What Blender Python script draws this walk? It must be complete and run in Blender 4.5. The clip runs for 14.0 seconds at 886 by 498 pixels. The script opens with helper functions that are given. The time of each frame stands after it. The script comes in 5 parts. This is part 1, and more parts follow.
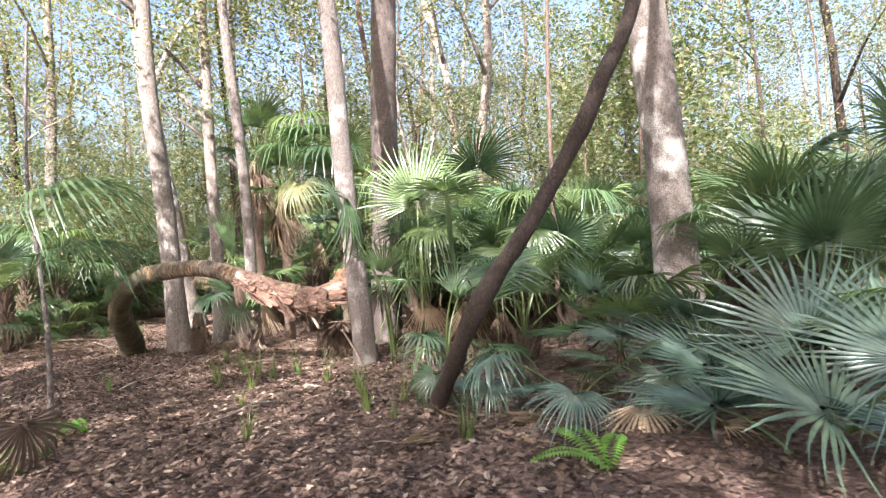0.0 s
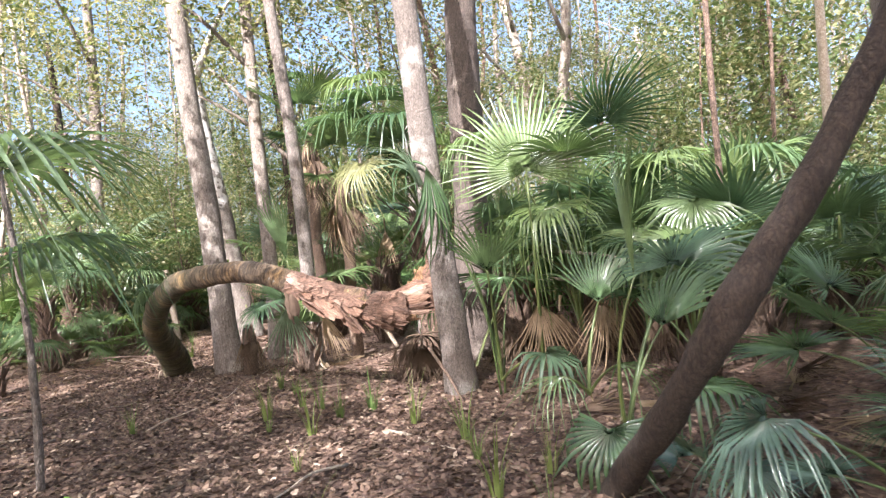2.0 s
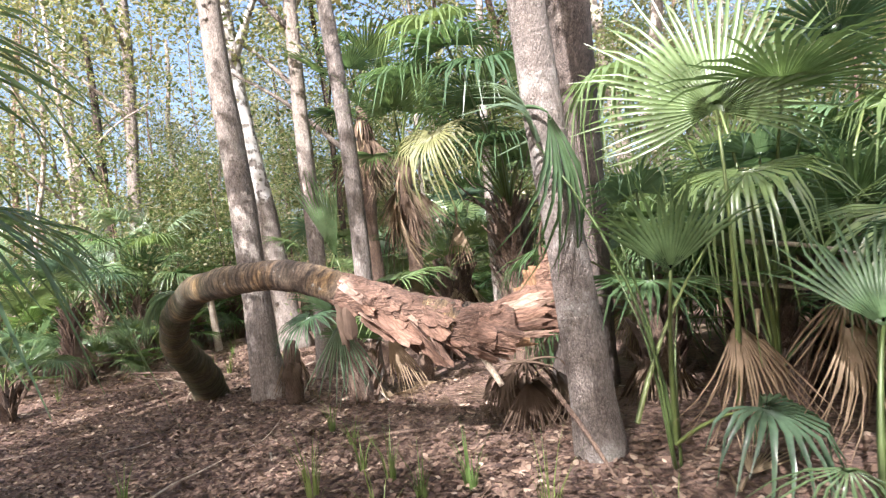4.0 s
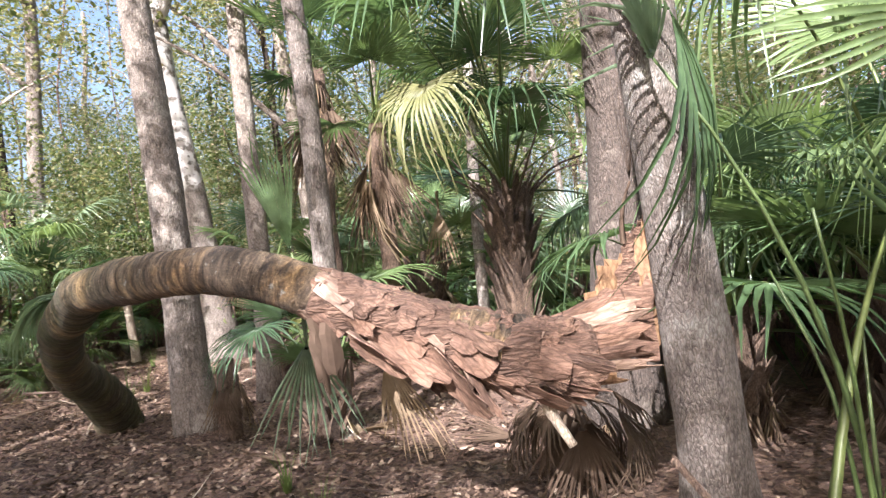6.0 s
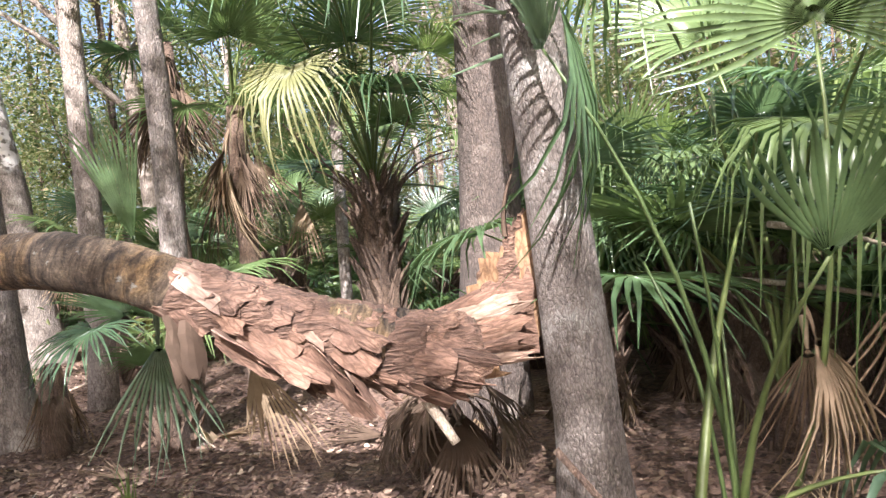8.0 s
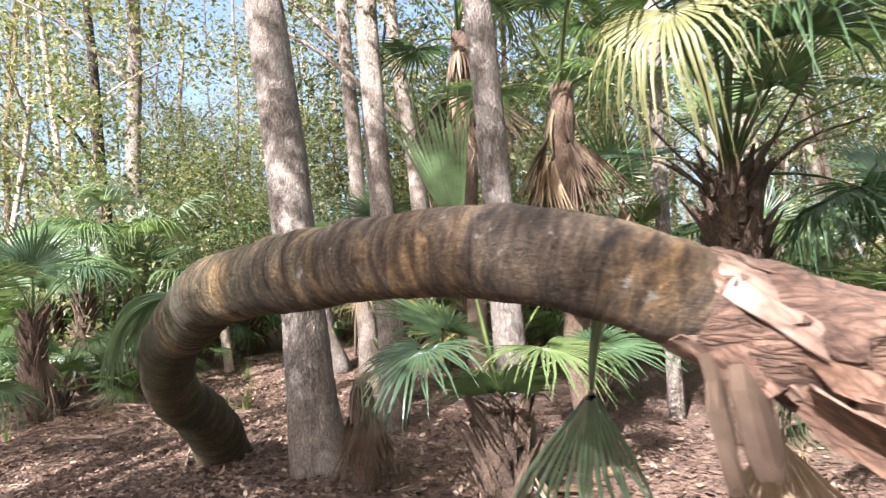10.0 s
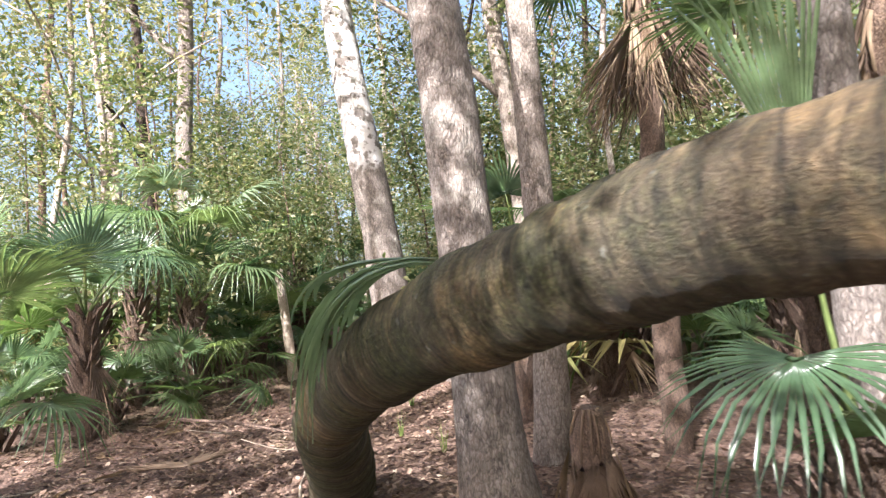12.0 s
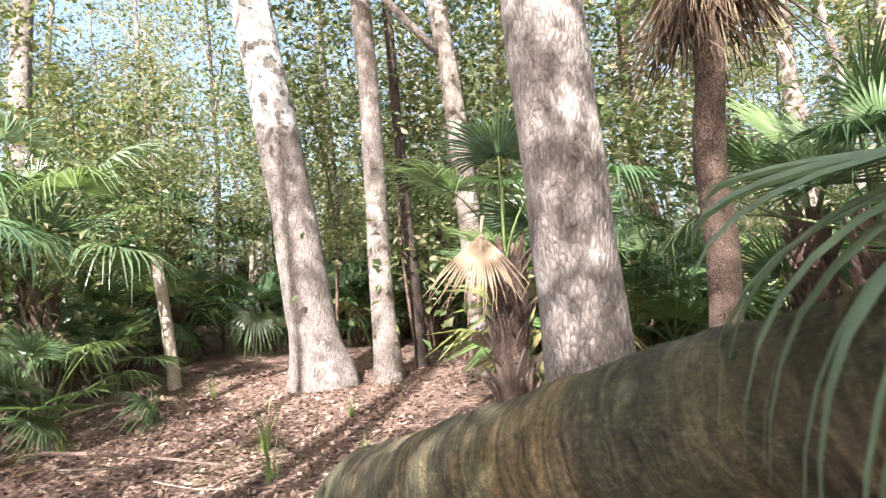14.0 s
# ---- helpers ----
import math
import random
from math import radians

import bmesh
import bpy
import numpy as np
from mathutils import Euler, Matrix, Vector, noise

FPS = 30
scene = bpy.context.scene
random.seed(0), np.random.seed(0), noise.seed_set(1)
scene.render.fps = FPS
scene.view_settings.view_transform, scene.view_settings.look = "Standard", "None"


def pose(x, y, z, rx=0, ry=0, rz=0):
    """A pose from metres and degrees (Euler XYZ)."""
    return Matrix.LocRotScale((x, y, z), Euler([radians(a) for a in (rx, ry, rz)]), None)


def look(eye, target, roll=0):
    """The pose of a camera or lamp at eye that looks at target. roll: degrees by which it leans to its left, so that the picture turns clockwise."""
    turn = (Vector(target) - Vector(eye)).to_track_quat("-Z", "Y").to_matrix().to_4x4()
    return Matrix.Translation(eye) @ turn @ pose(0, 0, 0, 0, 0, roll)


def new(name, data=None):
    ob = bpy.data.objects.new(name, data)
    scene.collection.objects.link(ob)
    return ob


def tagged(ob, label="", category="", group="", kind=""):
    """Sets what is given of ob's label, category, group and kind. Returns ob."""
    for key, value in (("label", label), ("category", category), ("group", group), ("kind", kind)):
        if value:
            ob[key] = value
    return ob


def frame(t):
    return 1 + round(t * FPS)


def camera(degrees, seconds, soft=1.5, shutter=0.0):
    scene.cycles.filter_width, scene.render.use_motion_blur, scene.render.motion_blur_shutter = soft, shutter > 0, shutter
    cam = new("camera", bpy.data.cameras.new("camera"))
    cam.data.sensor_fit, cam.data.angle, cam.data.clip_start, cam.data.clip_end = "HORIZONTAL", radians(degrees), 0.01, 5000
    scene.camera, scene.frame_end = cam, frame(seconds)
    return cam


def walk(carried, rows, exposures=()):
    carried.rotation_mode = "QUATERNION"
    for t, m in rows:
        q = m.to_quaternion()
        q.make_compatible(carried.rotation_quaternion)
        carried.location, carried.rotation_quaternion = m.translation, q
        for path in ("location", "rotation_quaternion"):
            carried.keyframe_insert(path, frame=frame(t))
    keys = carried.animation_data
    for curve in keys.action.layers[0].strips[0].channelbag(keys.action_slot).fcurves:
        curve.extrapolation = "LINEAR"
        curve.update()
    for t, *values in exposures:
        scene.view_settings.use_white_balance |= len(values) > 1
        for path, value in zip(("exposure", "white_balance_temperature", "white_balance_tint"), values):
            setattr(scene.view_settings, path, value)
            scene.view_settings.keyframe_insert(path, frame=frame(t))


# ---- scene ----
cam = camera(70.4, 14.0, soft=1.3, shutter=0.25)
METRES, EYE, TILT, LEAN, TURN = 12.0, 1.5, 0.8, 3.5, 0.0
EXPOSURE = 2.14
ROWS = [
    (0.0, 0.0, 0.0, 0.0, 0.0, 0.0, -0.0),
    (0.5, -0.0118, 0.0433, -0.0009, 0.68, 0.4, 0.79),
    (1.0, -0.0261, 0.0908, -0.0061, 2.4, 0.23, 1.04),
    (1.5, -0.0418, 0.1386, -0.0065, 4.32, 0.21, 1.44),
    (2.0, -0.0525, 0.1868, -0.008, 5.07, -0.08, 2.15),
    (2.5, -0.067, 0.2365, -0.0104, 5.31, -0.46, 2.68),
    (3.0, -0.0826, 0.2786, -0.0117, 6.75, -0.65, 2.83),
    (3.5, -0.0968, 0.3203, -0.011, 8.81, -0.11, 2.91),
    (4.0, -0.1143, 0.3608, -0.0121, 9.35, 0.18, 2.68),
    (6.5, -0.179, 0.5013, -0.0181, -1.98, 0.18, 1.33),
    (7.0, -0.1729, 0.5021, -0.0182, -9.47, -0.04, 1.5),
    (7.5, -0.1788, 0.5031, -0.0199, -10.25, -0.38, 1.47),
    (8.0, -0.1851, 0.5048, -0.0198, -9.68, -0.52, 1.32),
    (8.5, -0.197, 0.5169, -0.0219, -4.26, -0.55, 1.23),
    (9.0, -0.2145, 0.5468, -0.0212, 3.36, 0.12, 1.46),
    (11.5, -0.3646, 0.6848, -0.0339, 11.67, 2.16, 0.41),
    (12.0, -0.3948, 0.709, -0.04, 11.55, 2.05, 0.49),
    (12.5, -0.425, 0.7319, -0.0422, 10.61, 1.91, 0.52),
    (13.0, -0.451, 0.7593, -0.0455, 6.51, 1.74, 0.61),
    (13.5, -0.4806, 0.7875, -0.0483, 1.91, 1.49, 0.33),
    (14.0, -0.504, 0.8079, -0.0498, -2.03, 1.4, 0.25),
]
walk(cam, [(t, pose(0, 0, EYE, TILT, LEAN, TURN) @ pose(METRES * x, METRES * y, METRES * z, 90 + pitch, roll, yaw)) for t, x, y, z, yaw, pitch, roll in ROWS], [(0.0, EXPOSURE + 0.1, 6020, 17), (4.0, EXPOSURE - 0.08, 6020, 17), (6.5, EXPOSURE - 0.1, 6020, 17), (9.0, EXPOSURE, 6020, 17), (11.5, EXPOSURE + 0.02, 6020, 17), (14.0, EXPOSURE + 0.3, 6020, 17)])
SKY_STRENGTH, SUN_STRENGTH = 0.1, 5.0

# ---- light ----
SUN_FROM = Vector((-0.28, -1.0, 0.80)).normalized()
world = bpy.data.worlds.new("sky")
scene.world = world
world.use_nodes = True
wn = world.node_tree
sky = wn.nodes.new("ShaderNodeTexSky")
sky.sky_type, sky.sun_disc = "NISHITA", False
sky.dust_density, sky.air_density, sky.ozone_density = 5.0, 1.0, 1.0
sky.sun_elevation = math.asin(SUN_FROM.z)
sky.sun_rotation = math.atan2(SUN_FROM.x, SUN_FROM.y)
wn.links.new(sky.outputs[0], wn.nodes["Background"].inputs[0])
wn.nodes["Background"].inputs[1].default_value = SKY_STRENGTH
sun = new("sun", bpy.data.lights.new("sun", "SUN"))
sun.data.energy, sun.data.angle, sun.data.color = SUN_STRENGTH, radians(0.6), (1.0, 0.95, 0.88)
sun.matrix_world = look(SUN_FROM * 60, (0, 0, 0))

# ---- materials ----
def material(name):
    m = bpy.data.materials.new(name)
    m.use_nodes = True
    n, l = m.node_tree.nodes, m.node_tree.links
    return m, n, l, n["Principled BSDF"]


def ramp(n, stops):
    r = n.new("ShaderNodeValToRGB")
    while len(r.color_ramp.elements) < len(stops):
        r.color_ramp.elements.new(0.5)
    for e, (p, c) in zip(r.color_ramp.elements, stops):
        e.position, e.color = p, (*c, 1)
    return r


def noise_node(n, l, vec, scale, detail=5, rough=0.6, dist=0.0):
    t = n.new("ShaderNodeTexNoise")
    t.inputs["Scale"].default_value, t.inputs["Detail"].default_value = scale, detail
    t.inputs["Roughness"].default_value, t.inputs["Distortion"].default_value = rough, dist
    l.new(vec, t.inputs["Vector"])
    return t


def stretched(n, l, out, scale):
    m = n.new("ShaderNodeMapping")
    m.inputs["Scale"].default_value = scale
    l.new(out, m.inputs["Vector"])
    return m.outputs[0]


def mix(n, l, fac, a, b, blend="MIX"):
    m = n.new("ShaderNodeMix")
    m.data_type, m.blend_type = "RGBA", blend
    for s, v in ((0, fac), (6, a), (7, b)):
        if isinstance(v, (int, float)):
            m.inputs[s].default_value = v
        elif isinstance(v, tuple):
            m.inputs[s].default_value = (*v, 1)
        else:
            l.new(v, m.inputs[s])
    return m.outputs[2]


def bumped(n, l, bsdf, height, strength, distance):
    b = n.new("ShaderNodeBump")
    b.inputs["Strength"].default_value, b.inputs["Distance"].default_value = strength, distance
    l.new(height, b.inputs["Height"])
    l.new(b.outputs[0], bsdf.inputs["Normal"])


def bark_material(name, dark, light, lichen, furrow=9.0, relief=0.02, lichen_amount=0.58, along="z"):
    m, n, l, p = material(name)
    co = n.new("ShaderNodeTexCoord").outputs["Object"]
    long = stretched(n, l, co, (furrow * 0.24 if along == "x" else furrow * 1.25, furrow * (1.0 if along == "x" else 1.25), furrow if along == "x" else furrow * 0.5))
    f1 = noise_node(n, l, long, 3.4, 9, 0.7, 0.9)
    wob = noise_node(n, l, long, 2.0, 4, 0.6)
    warped = mix(n, l, 0.35, long, wob.outputs["Color"], "ADD")
    v = n.new("ShaderNodeTexVoronoi")
    v.feature, v.inputs["Scale"].default_value = "DISTANCE_TO_EDGE", 5.0
    l.new(warped, v.inputs["Vector"])
    base = ramp(n, [(0.32, dark), (0.62, light)])
    l.new(f1.outputs[0], base.inputs[0])
    big = noise_node(n, l, co, 2.3, 6, 0.6)
    patch = ramp(n, [(lichen_amount, (0, 0, 0)), (lichen_amount + 0.1, (1, 1, 1))])
    l.new(big.outputs[0], patch.inputs[0])
    col = mix(n, l, patch.outputs[0], base.outputs[0], lichen)
    crack = ramp(n, [(0.0, (0.62, 0.58, 0.55)), (0.16, (1, 1, 1))])
    l.new(v.outputs["Distance"], crack.inputs[0])
    col = mix(n, l, 1.0, col, crack.outputs[0], "MULTIPLY")
    rnd = n.new("ShaderNodeObjectInfo").outputs["Random"]
    tone = ramp(n, [(0, (0.8, 0.78, 0.76)), (1, (1.15, 1.1, 1.02))])
    l.new(rnd, tone.inputs[0])
    l.new(mix(n, l, 1.0, col, tone.outputs[0], "MULTIPLY"), p.inputs["Base Color"])
    p.inputs["Roughness"].default_value = 0.9
    h = n.new("ShaderNodeMath")
    h.operation = "ADD"
    l.new(f1.outputs[0], h.inputs[0])
    l.new(v.outputs["Distance"], h.inputs[1])
    bumped(n, l, p, h.outputs[0], 0.9, relief)
    return m


def leaf_material(name, stops, through_light=0.35, rough=0.42, island=False, coat=0.5):
    """Leaf: glossy cuticle over a body that lets some light through."""
    m, n, l, p = material(name)
    if island:
        src = n.new("ShaderNodeNewGeometry").outputs["Random Per Island"]
    else:
        src = n.new("ShaderNodeObjectInfo").outputs["Random"]
    c = ramp(n, stops)
    l.new(src, c.inputs[0])
    co = n.new("ShaderNodeTexCoord").outputs["Object"]
    sp = noise_node(n, l, co, 7.0, 5, 0.7)
    spots = ramp(n, [(0.3, (0.7, 0.68, 0.6)), (0.65, (1.15, 1.12, 1.05))])
    l.new(sp.outputs[0], spots.inputs[0])
    col = mix(n, l, 1.0, c.outputs[0], spots.outputs[0], "MULTIPLY")
    l.new(col, p.inputs["Base Color"])
    p.inputs["Roughness"].default_value = rough
    p.inputs["Specular IOR Level"].default_value = coat
    tr = n.new("ShaderNodeBsdfTranslucent")
    l.new(mix(n, l, 1.0, col, (1.3, 1.32, 0.9), "MULTIPLY"), tr.inputs[0])
    mx = n.new("ShaderNodeMixShader")
    mx.inputs[0].default_value = through_light
    l.new(p.outputs[0], mx.inputs[1])
    l.new(tr.outputs[0], mx.inputs[2])
    l.new(mx.outputs[0], n["Material Output"].inputs[0])
    return m


M_GREY = bark_material("grey_bark", (0.10, 0.085, 0.076), (0.33, 0.295, 0.265), (0.43, 0.41, 0.375), 7.0, 0.025, 0.56)
M_PALE = bark_material("pale_bark", (0.15, 0.125, 0.108), (0.40, 0.355, 0.32), (0.5, 0.475, 0.435), 6.0, 0.02, 0.5)
M_NEAR = bark_material("grey_lichened_bark", (0.10, 0.085, 0.075), (0.30, 0.265, 0.24), (0.46, 0.45, 0.425), 11.0, 0.03, 0.54)
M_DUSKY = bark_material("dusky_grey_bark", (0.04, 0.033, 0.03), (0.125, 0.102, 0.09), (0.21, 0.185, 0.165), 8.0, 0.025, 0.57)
M_BROWN = bark_material("brown_bark", (0.07, 0.05, 0.042), (0.24, 0.17, 0.13), (0.3, 0.28, 0.23), 8.0, 0.02, 0.62)
M_DARK = bark_material("dark_bark", (0.022, 0.018, 0.015), (0.075, 0.055, 0.043), (0.10, 0.09, 0.075), 9.0, 0.015, 0.66)
M_PATCHED = bark_material("grey_bark_pale_above", (0.08, 0.07, 0.063), (0.25, 0.225, 0.205), (0.34, 0.33, 0.305), 6.0, 0.025, 0.56)
def pale_above(m, z):
    """Loose dark bark shed above z: bare pale wood with dark scabs left on it."""
    n, l = m.node_tree.nodes, m.node_tree.links
    p = n["Principled BSDF"]
    old = p.inputs["Base Color"].links[0].from_socket
    co = n.new("ShaderNodeTexCoord").outputs["Object"]
    s = n.new("ShaderNodeSeparateXYZ")
    l.new(co, s.inputs[0])
    w = noise_node(n, l, co, 3.0, 4)
    a = n.new("ShaderNodeMath")
    a.operation = "ADD"
    l.new(s.outputs[2], a.inputs[0])
    l.new(w.outputs[0], a.inputs[1])
    r = n.new("ShaderNodeMapRange")
    r.inputs[1].default_value, r.inputs[2].default_value = z + 0.45, z + 0.6
    l.new(a.outputs[0], r.inputs[0])
    scab = ramp(n, [(0.50, (0.52, 0.50, 0.47)), (0.57, (0.16, 0.14, 0.12))])
    l.new(noise_node(n, l, co, 5.0, 3).outputs[0], scab.inputs[0])
    l.new(mix(n, l, r.outputs[0], old, scab.outputs[0]), p.inputs["Base Color"])


pale_above(M_PATCHED, 3.5)
M_FIBRE = bark_material("palm_fibre_bark", (0.06, 0.042, 0.033), (0.22, 0.155, 0.115), (0.26, 0.21, 0.16), 14.0, 0.03, 0.66)
M_RIPE = leaf_material("palm_green", [(0, (0.06, 0.11, 0.06)), (0.4, (0.105, 0.175, 0.085)), (0.75, (0.155, 0.22, 0.09)), (1, (0.085, 0.145, 0.10))], 0.38, 0.27, False, 0.85)
M_BLUE = leaf_material("palmetto_blue_green", [(0, (0.09, 0.15, 0.115)), (0.5, (0.125, 0.19, 0.145)), (1, (0.15, 0.21, 0.13))], 0.28, 0.27, False, 0.85)
M_DRY = leaf_material("dry_frond", [(0, (0.17, 0.12, 0.085)), (0.5, (0.28, 0.21, 0.15)), (1, (0.40, 0.325, 0.24))], 0.25, 0.8, False, 0.15)
M_DUSK = leaf_material("weathered_dark_frond", [(0, (0.075, 0.052, 0.04)), (1, (0.17, 0.125, 0.095))], 0.1, 0.85, False, 0.15)
M_YELLOW = leaf_material("yellowing_frond", [(0, (0.135, 0.15, 0.065)), (1, (0.19, 0.195, 0.09))], 0.3, 0.5)
M_STALK = leaf_material("green_stalk", [(0, (0.075, 0.115, 0.04)), (1, (0.13, 0.165, 0.055))], 0.05, 0.4)
M_CROWN = leaf_material("broad_leaves", [(0, (0.085, 0.13, 0.045)), (0.4, (0.17, 0.195, 0.085)), (0.75, (0.28, 0.275, 0.15)), (1, (0.36, 0.32, 0.21))], 0.45, 0.5, True)
M_UNDER = leaf_material("understorey_leaves", [(0, (0.07, 0.12, 0.045)), (0.45, (0.15, 0.195, 0.085)), (0.8, (0.27, 0.28, 0.15)), (1, (0.36, 0.32, 0.22))], 0.45, 0.5, True)
M_FERN = leaf_material("fern_green", [(0, (0.14, 0.30, 0.05)), (1, (0.20, 0.38, 0.07))], 0.45, 0.5)
M_LITTER = leaf_material("fallen_leaves", [(0, (0.05, 0.032, 0.027)), (0.3, (0.10, 0.066, 0.053)), (0.62, (0.165, 0.112, 0.088)), (0.9, (0.25, 0.18, 0.14)), (1, (0.42, 0.34, 0.28))], 0.1, 0.7, True, 0.25)


def ground_material():
    m, n, l, p = material("leaf_mould")
    co = n.new("ShaderNodeTexCoord").outputs["Object"]
    fine = noise_node(n, l, co, 22.0, 9, 0.75, 0.4)
    v = n.new("ShaderNodeTexVoronoi")
    v.inputs["Scale"].default_value = 26.0
    l.new(co, v.inputs["Vector"])
    c = ramp(n, [(0.25, (0.07, 0.044, 0.033)), (0.5, (0.165, 0.112, 0.088)), (0.75, (0.30, 0.22, 0.175))])
    l.new(fine.outputs[0], c.inputs[0])
    sep = n.new("ShaderNodeSeparateColor")
    l.new(v.outputs["Color"], sep.inputs[0])
    chips = ramp(n, [(0, (0.6, 0.52, 0.5)), (1, (1.5, 1.35, 1.2))])
    l.new(sep.outputs[0], chips.inputs[0])
    col = mix(n, l, 0.8, c.outputs[0], chips.outputs[0], "MULTIPLY")
    big = noise_node(n, l, co, 0.55, 4, 0.6)
    g = ramp(n, [(0.56, (0, 0, 0)), (0.72, (0.6, 0.6, 0.6))])
    l.new(big.outputs[0], g.inputs[0])
    l.new(mix(n, l, g.outputs[0], col, (0.13, 0.125, 0.05)), p.inputs["Base Color"])
    p.inputs["Roughness"].default_value = 0.92
    h = n.new("ShaderNodeMath")
    h.operation = "ADD"
    l.new(fine.outputs[0], h.inputs[0])
    l.new(v.outputs["Distance"], h.inputs[1])
    bumped(n, l, p, h.outputs[0], 1.0, 0.03)
    return m


M_GROUND = ground_material()


def log_material():
    """Ringed palm trunk: rings and stains run along it (UV: around, metres along)."""
    m, n, l, p = material("ringed_palm_trunk")
    uv = n.new("ShaderNodeTexCoord").outputs["UV"]
    ob = n.new("ShaderNodeTexCoord").outputs["Object"]
    rings = noise_node(n, l, stretched(n, l, uv, (2.2, 24.0, 1)), 1.0, 8, 0.68, 1.1)
    bands = noise_node(n, l, stretched(n, l, uv, (0.5, 2.4, 1)), 1.3, 5, 0.6, 0.8)
    pits = noise_node(n, l, ob, 45.0, 6, 0.7)
    c1 = ramp(n, [(0.32, (0.045, 0.034, 0.026)), (0.46, (0.13, 0.1, 0.072)), (0.66, (0.30, 0.24, 0.175))])
    l.new(rings.outputs[0], c1.inputs[0])
    c2 = ramp(n, [(0.40, (0.45, 0.42, 0.4)), (0.50, (1.0, 0.93, 0.86)), (0.57, (1.3, 1.12, 0.85)), (0.63, (1.9, 1.55, 1.0))])
    l.new(bands.outputs[0], c2.inputs[0])
    col = mix(n, l, 0.85, c1.outputs[0], c2.outputs[0], "MULTIPLY")
    spots = noise_node(n, l, ob, 16.0, 4, 0.6)
    lich = ramp(n, [(0.66, (0, 0, 0)), (0.72, (0.8, 0.8, 0.8))])
    l.new(spots.outputs[0], lich.inputs[0])
    col = mix(n, l, lich.outputs[0], col, (0.42, 0.42, 0.38))
    streak = noise_node(n, l, stretched(n, l, uv, (26.0, 3.2, 1)), 1.0, 8, 0.72, 0.6)
    st = ramp(n, [(0.3, (0.55, 0.53, 0.5)), (0.5, (1, 1, 1)), (0.72, (1.75, 1.7, 1.6))])
    l.new(streak.outputs[0], st.inputs[0])
    sep = n.new("ShaderNodeSeparateXYZ")
    l.new(uv, sep.inputs[0])
    where = n.new("ShaderNodeMapRange")
    where.inputs[1].default_value, where.inputs[2].default_value = 5.9, 4.2
    l.new(sep.outputs[1], where.inputs[0])
    mossn = noise_node(n, l, ob, 3.2, 6, 0.65)
    mr = ramp(n, [(0.34, (0.22, 0.22, 0.22)), (0.70, (0.85, 0.85, 0.85))])
    l.new(mossn.outputs[0], mr.inputs[0])
    mul = n.new("ShaderNodeMath")
    mul.operation = "MULTIPLY"
    l.new(where.outputs[0], mul.inputs[0])
    l.new(mr.outputs[0], mul.inputs[1])
    mossy = ramp(n, [(0.35, (0.04, 0.048, 0.018)), (0.55, (0.09, 0.112, 0.036)), (0.72, (0.19, 0.23, 0.075))])
    l.new(pits.outputs[0], mossy.inputs[0])
    col = mix(n, l, mul.outputs[0], col, mossy.outputs[0])
    col = mix(n, l, 0.3, col, st.outputs[0], "MULTIPLY")
    ridge = ramp(n, [(0.36, (0.5, 0.48, 0.46)), (0.5, (1, 1, 1)), (0.64, (1.55, 1.5, 1.4))])
    l.new(rings.outputs[0], ridge.inputs[0])
    col = mix(n, l, 0.4, col, ridge.outputs[0], "MULTIPLY")
    scars = noise_node(n, l, stretched(n, l, uv, (9.0, 30.0, 1)), 1.0, 5, 0.6, 0.5)
    sc = ramp(n, [(0.30, (0.45, 0.42, 0.4)), (0.42, (1, 1, 1)), (0.64, (1, 1, 1)), (0.72, (2.1, 1.95, 1.75))])
    l.new(scars.outputs[0], sc.inputs[0])
    col = mix(n, l, 0.85, col, sc.outputs[0], "MULTIPLY")
    fine = noise_node(n, l, stretched(n, l, uv, (40.0, 70.0, 1)), 1.0, 6, 0.7, 0.3)
    fr_ = ramp(n, [(0.34, (0.35, 0.34, 0.32)), (0.52, (0.85, 0.82, 0.78)), (0.70, (1.6, 1.5, 1.4))])
    l.new(fine.outputs[0], fr_.inputs[0])
    col = mix(n, l, 0.55, col, fr_.outputs[0], "MULTIPLY")
    l.new(col, p.inputs["Base Color"])
    p.inputs["Roughness"].default_value = 0.85
    h = n.new("ShaderNodeMath")
    h.operation = "MULTIPLY_ADD"
    h.inputs[1].default_value = 0.5
    l.new(fine.outputs[0], h.inputs[0])
    both = n.new("ShaderNodeMath")
    both.operation = "MULTIPLY_ADD"
    both.inputs[1].default_value = 0.9
    l.new(scars.outputs[0], both.inputs[0])
    l.new(rings.outputs[0], both.inputs[2])
    l.new(both.outputs[0], h.inputs[2])
    bumped(n, l, p, h.outputs[0], 1.0, 0.05)
    return m


M_LOG = log_material()
M_PLATE = bark_material("torn_red_brown_bark", (0.092, 0.054, 0.04), (0.245, 0.15, 0.108), (0.37, 0.275, 0.22), 9.0, 0.008, 0.55, "x")
M_SPLINT = bark_material("split_orange_wood", (0.14, 0.08, 0.045), (0.31, 0.195, 0.11), (0.36, 0.26, 0.175), 5.0, 0.006, 0.62)
M_PLATE2 = bark_material("greyed_torn_bark", (0.19, 0.125, 0.095), (0.36, 0.26, 0.205), (0.44, 0.36, 0.305), 7.0, 0.006, 0.52, "x")
M_THICKET = leaf_material("thicket_green", [(0, (0.07, 0.13, 0.05)), (0.5, (0.11, 0.18, 0.06)), (0.8, (0.16, 0.22, 0.07)), (1, (0.30, 0.24, 0.12))], 0.3, 0.4, True)
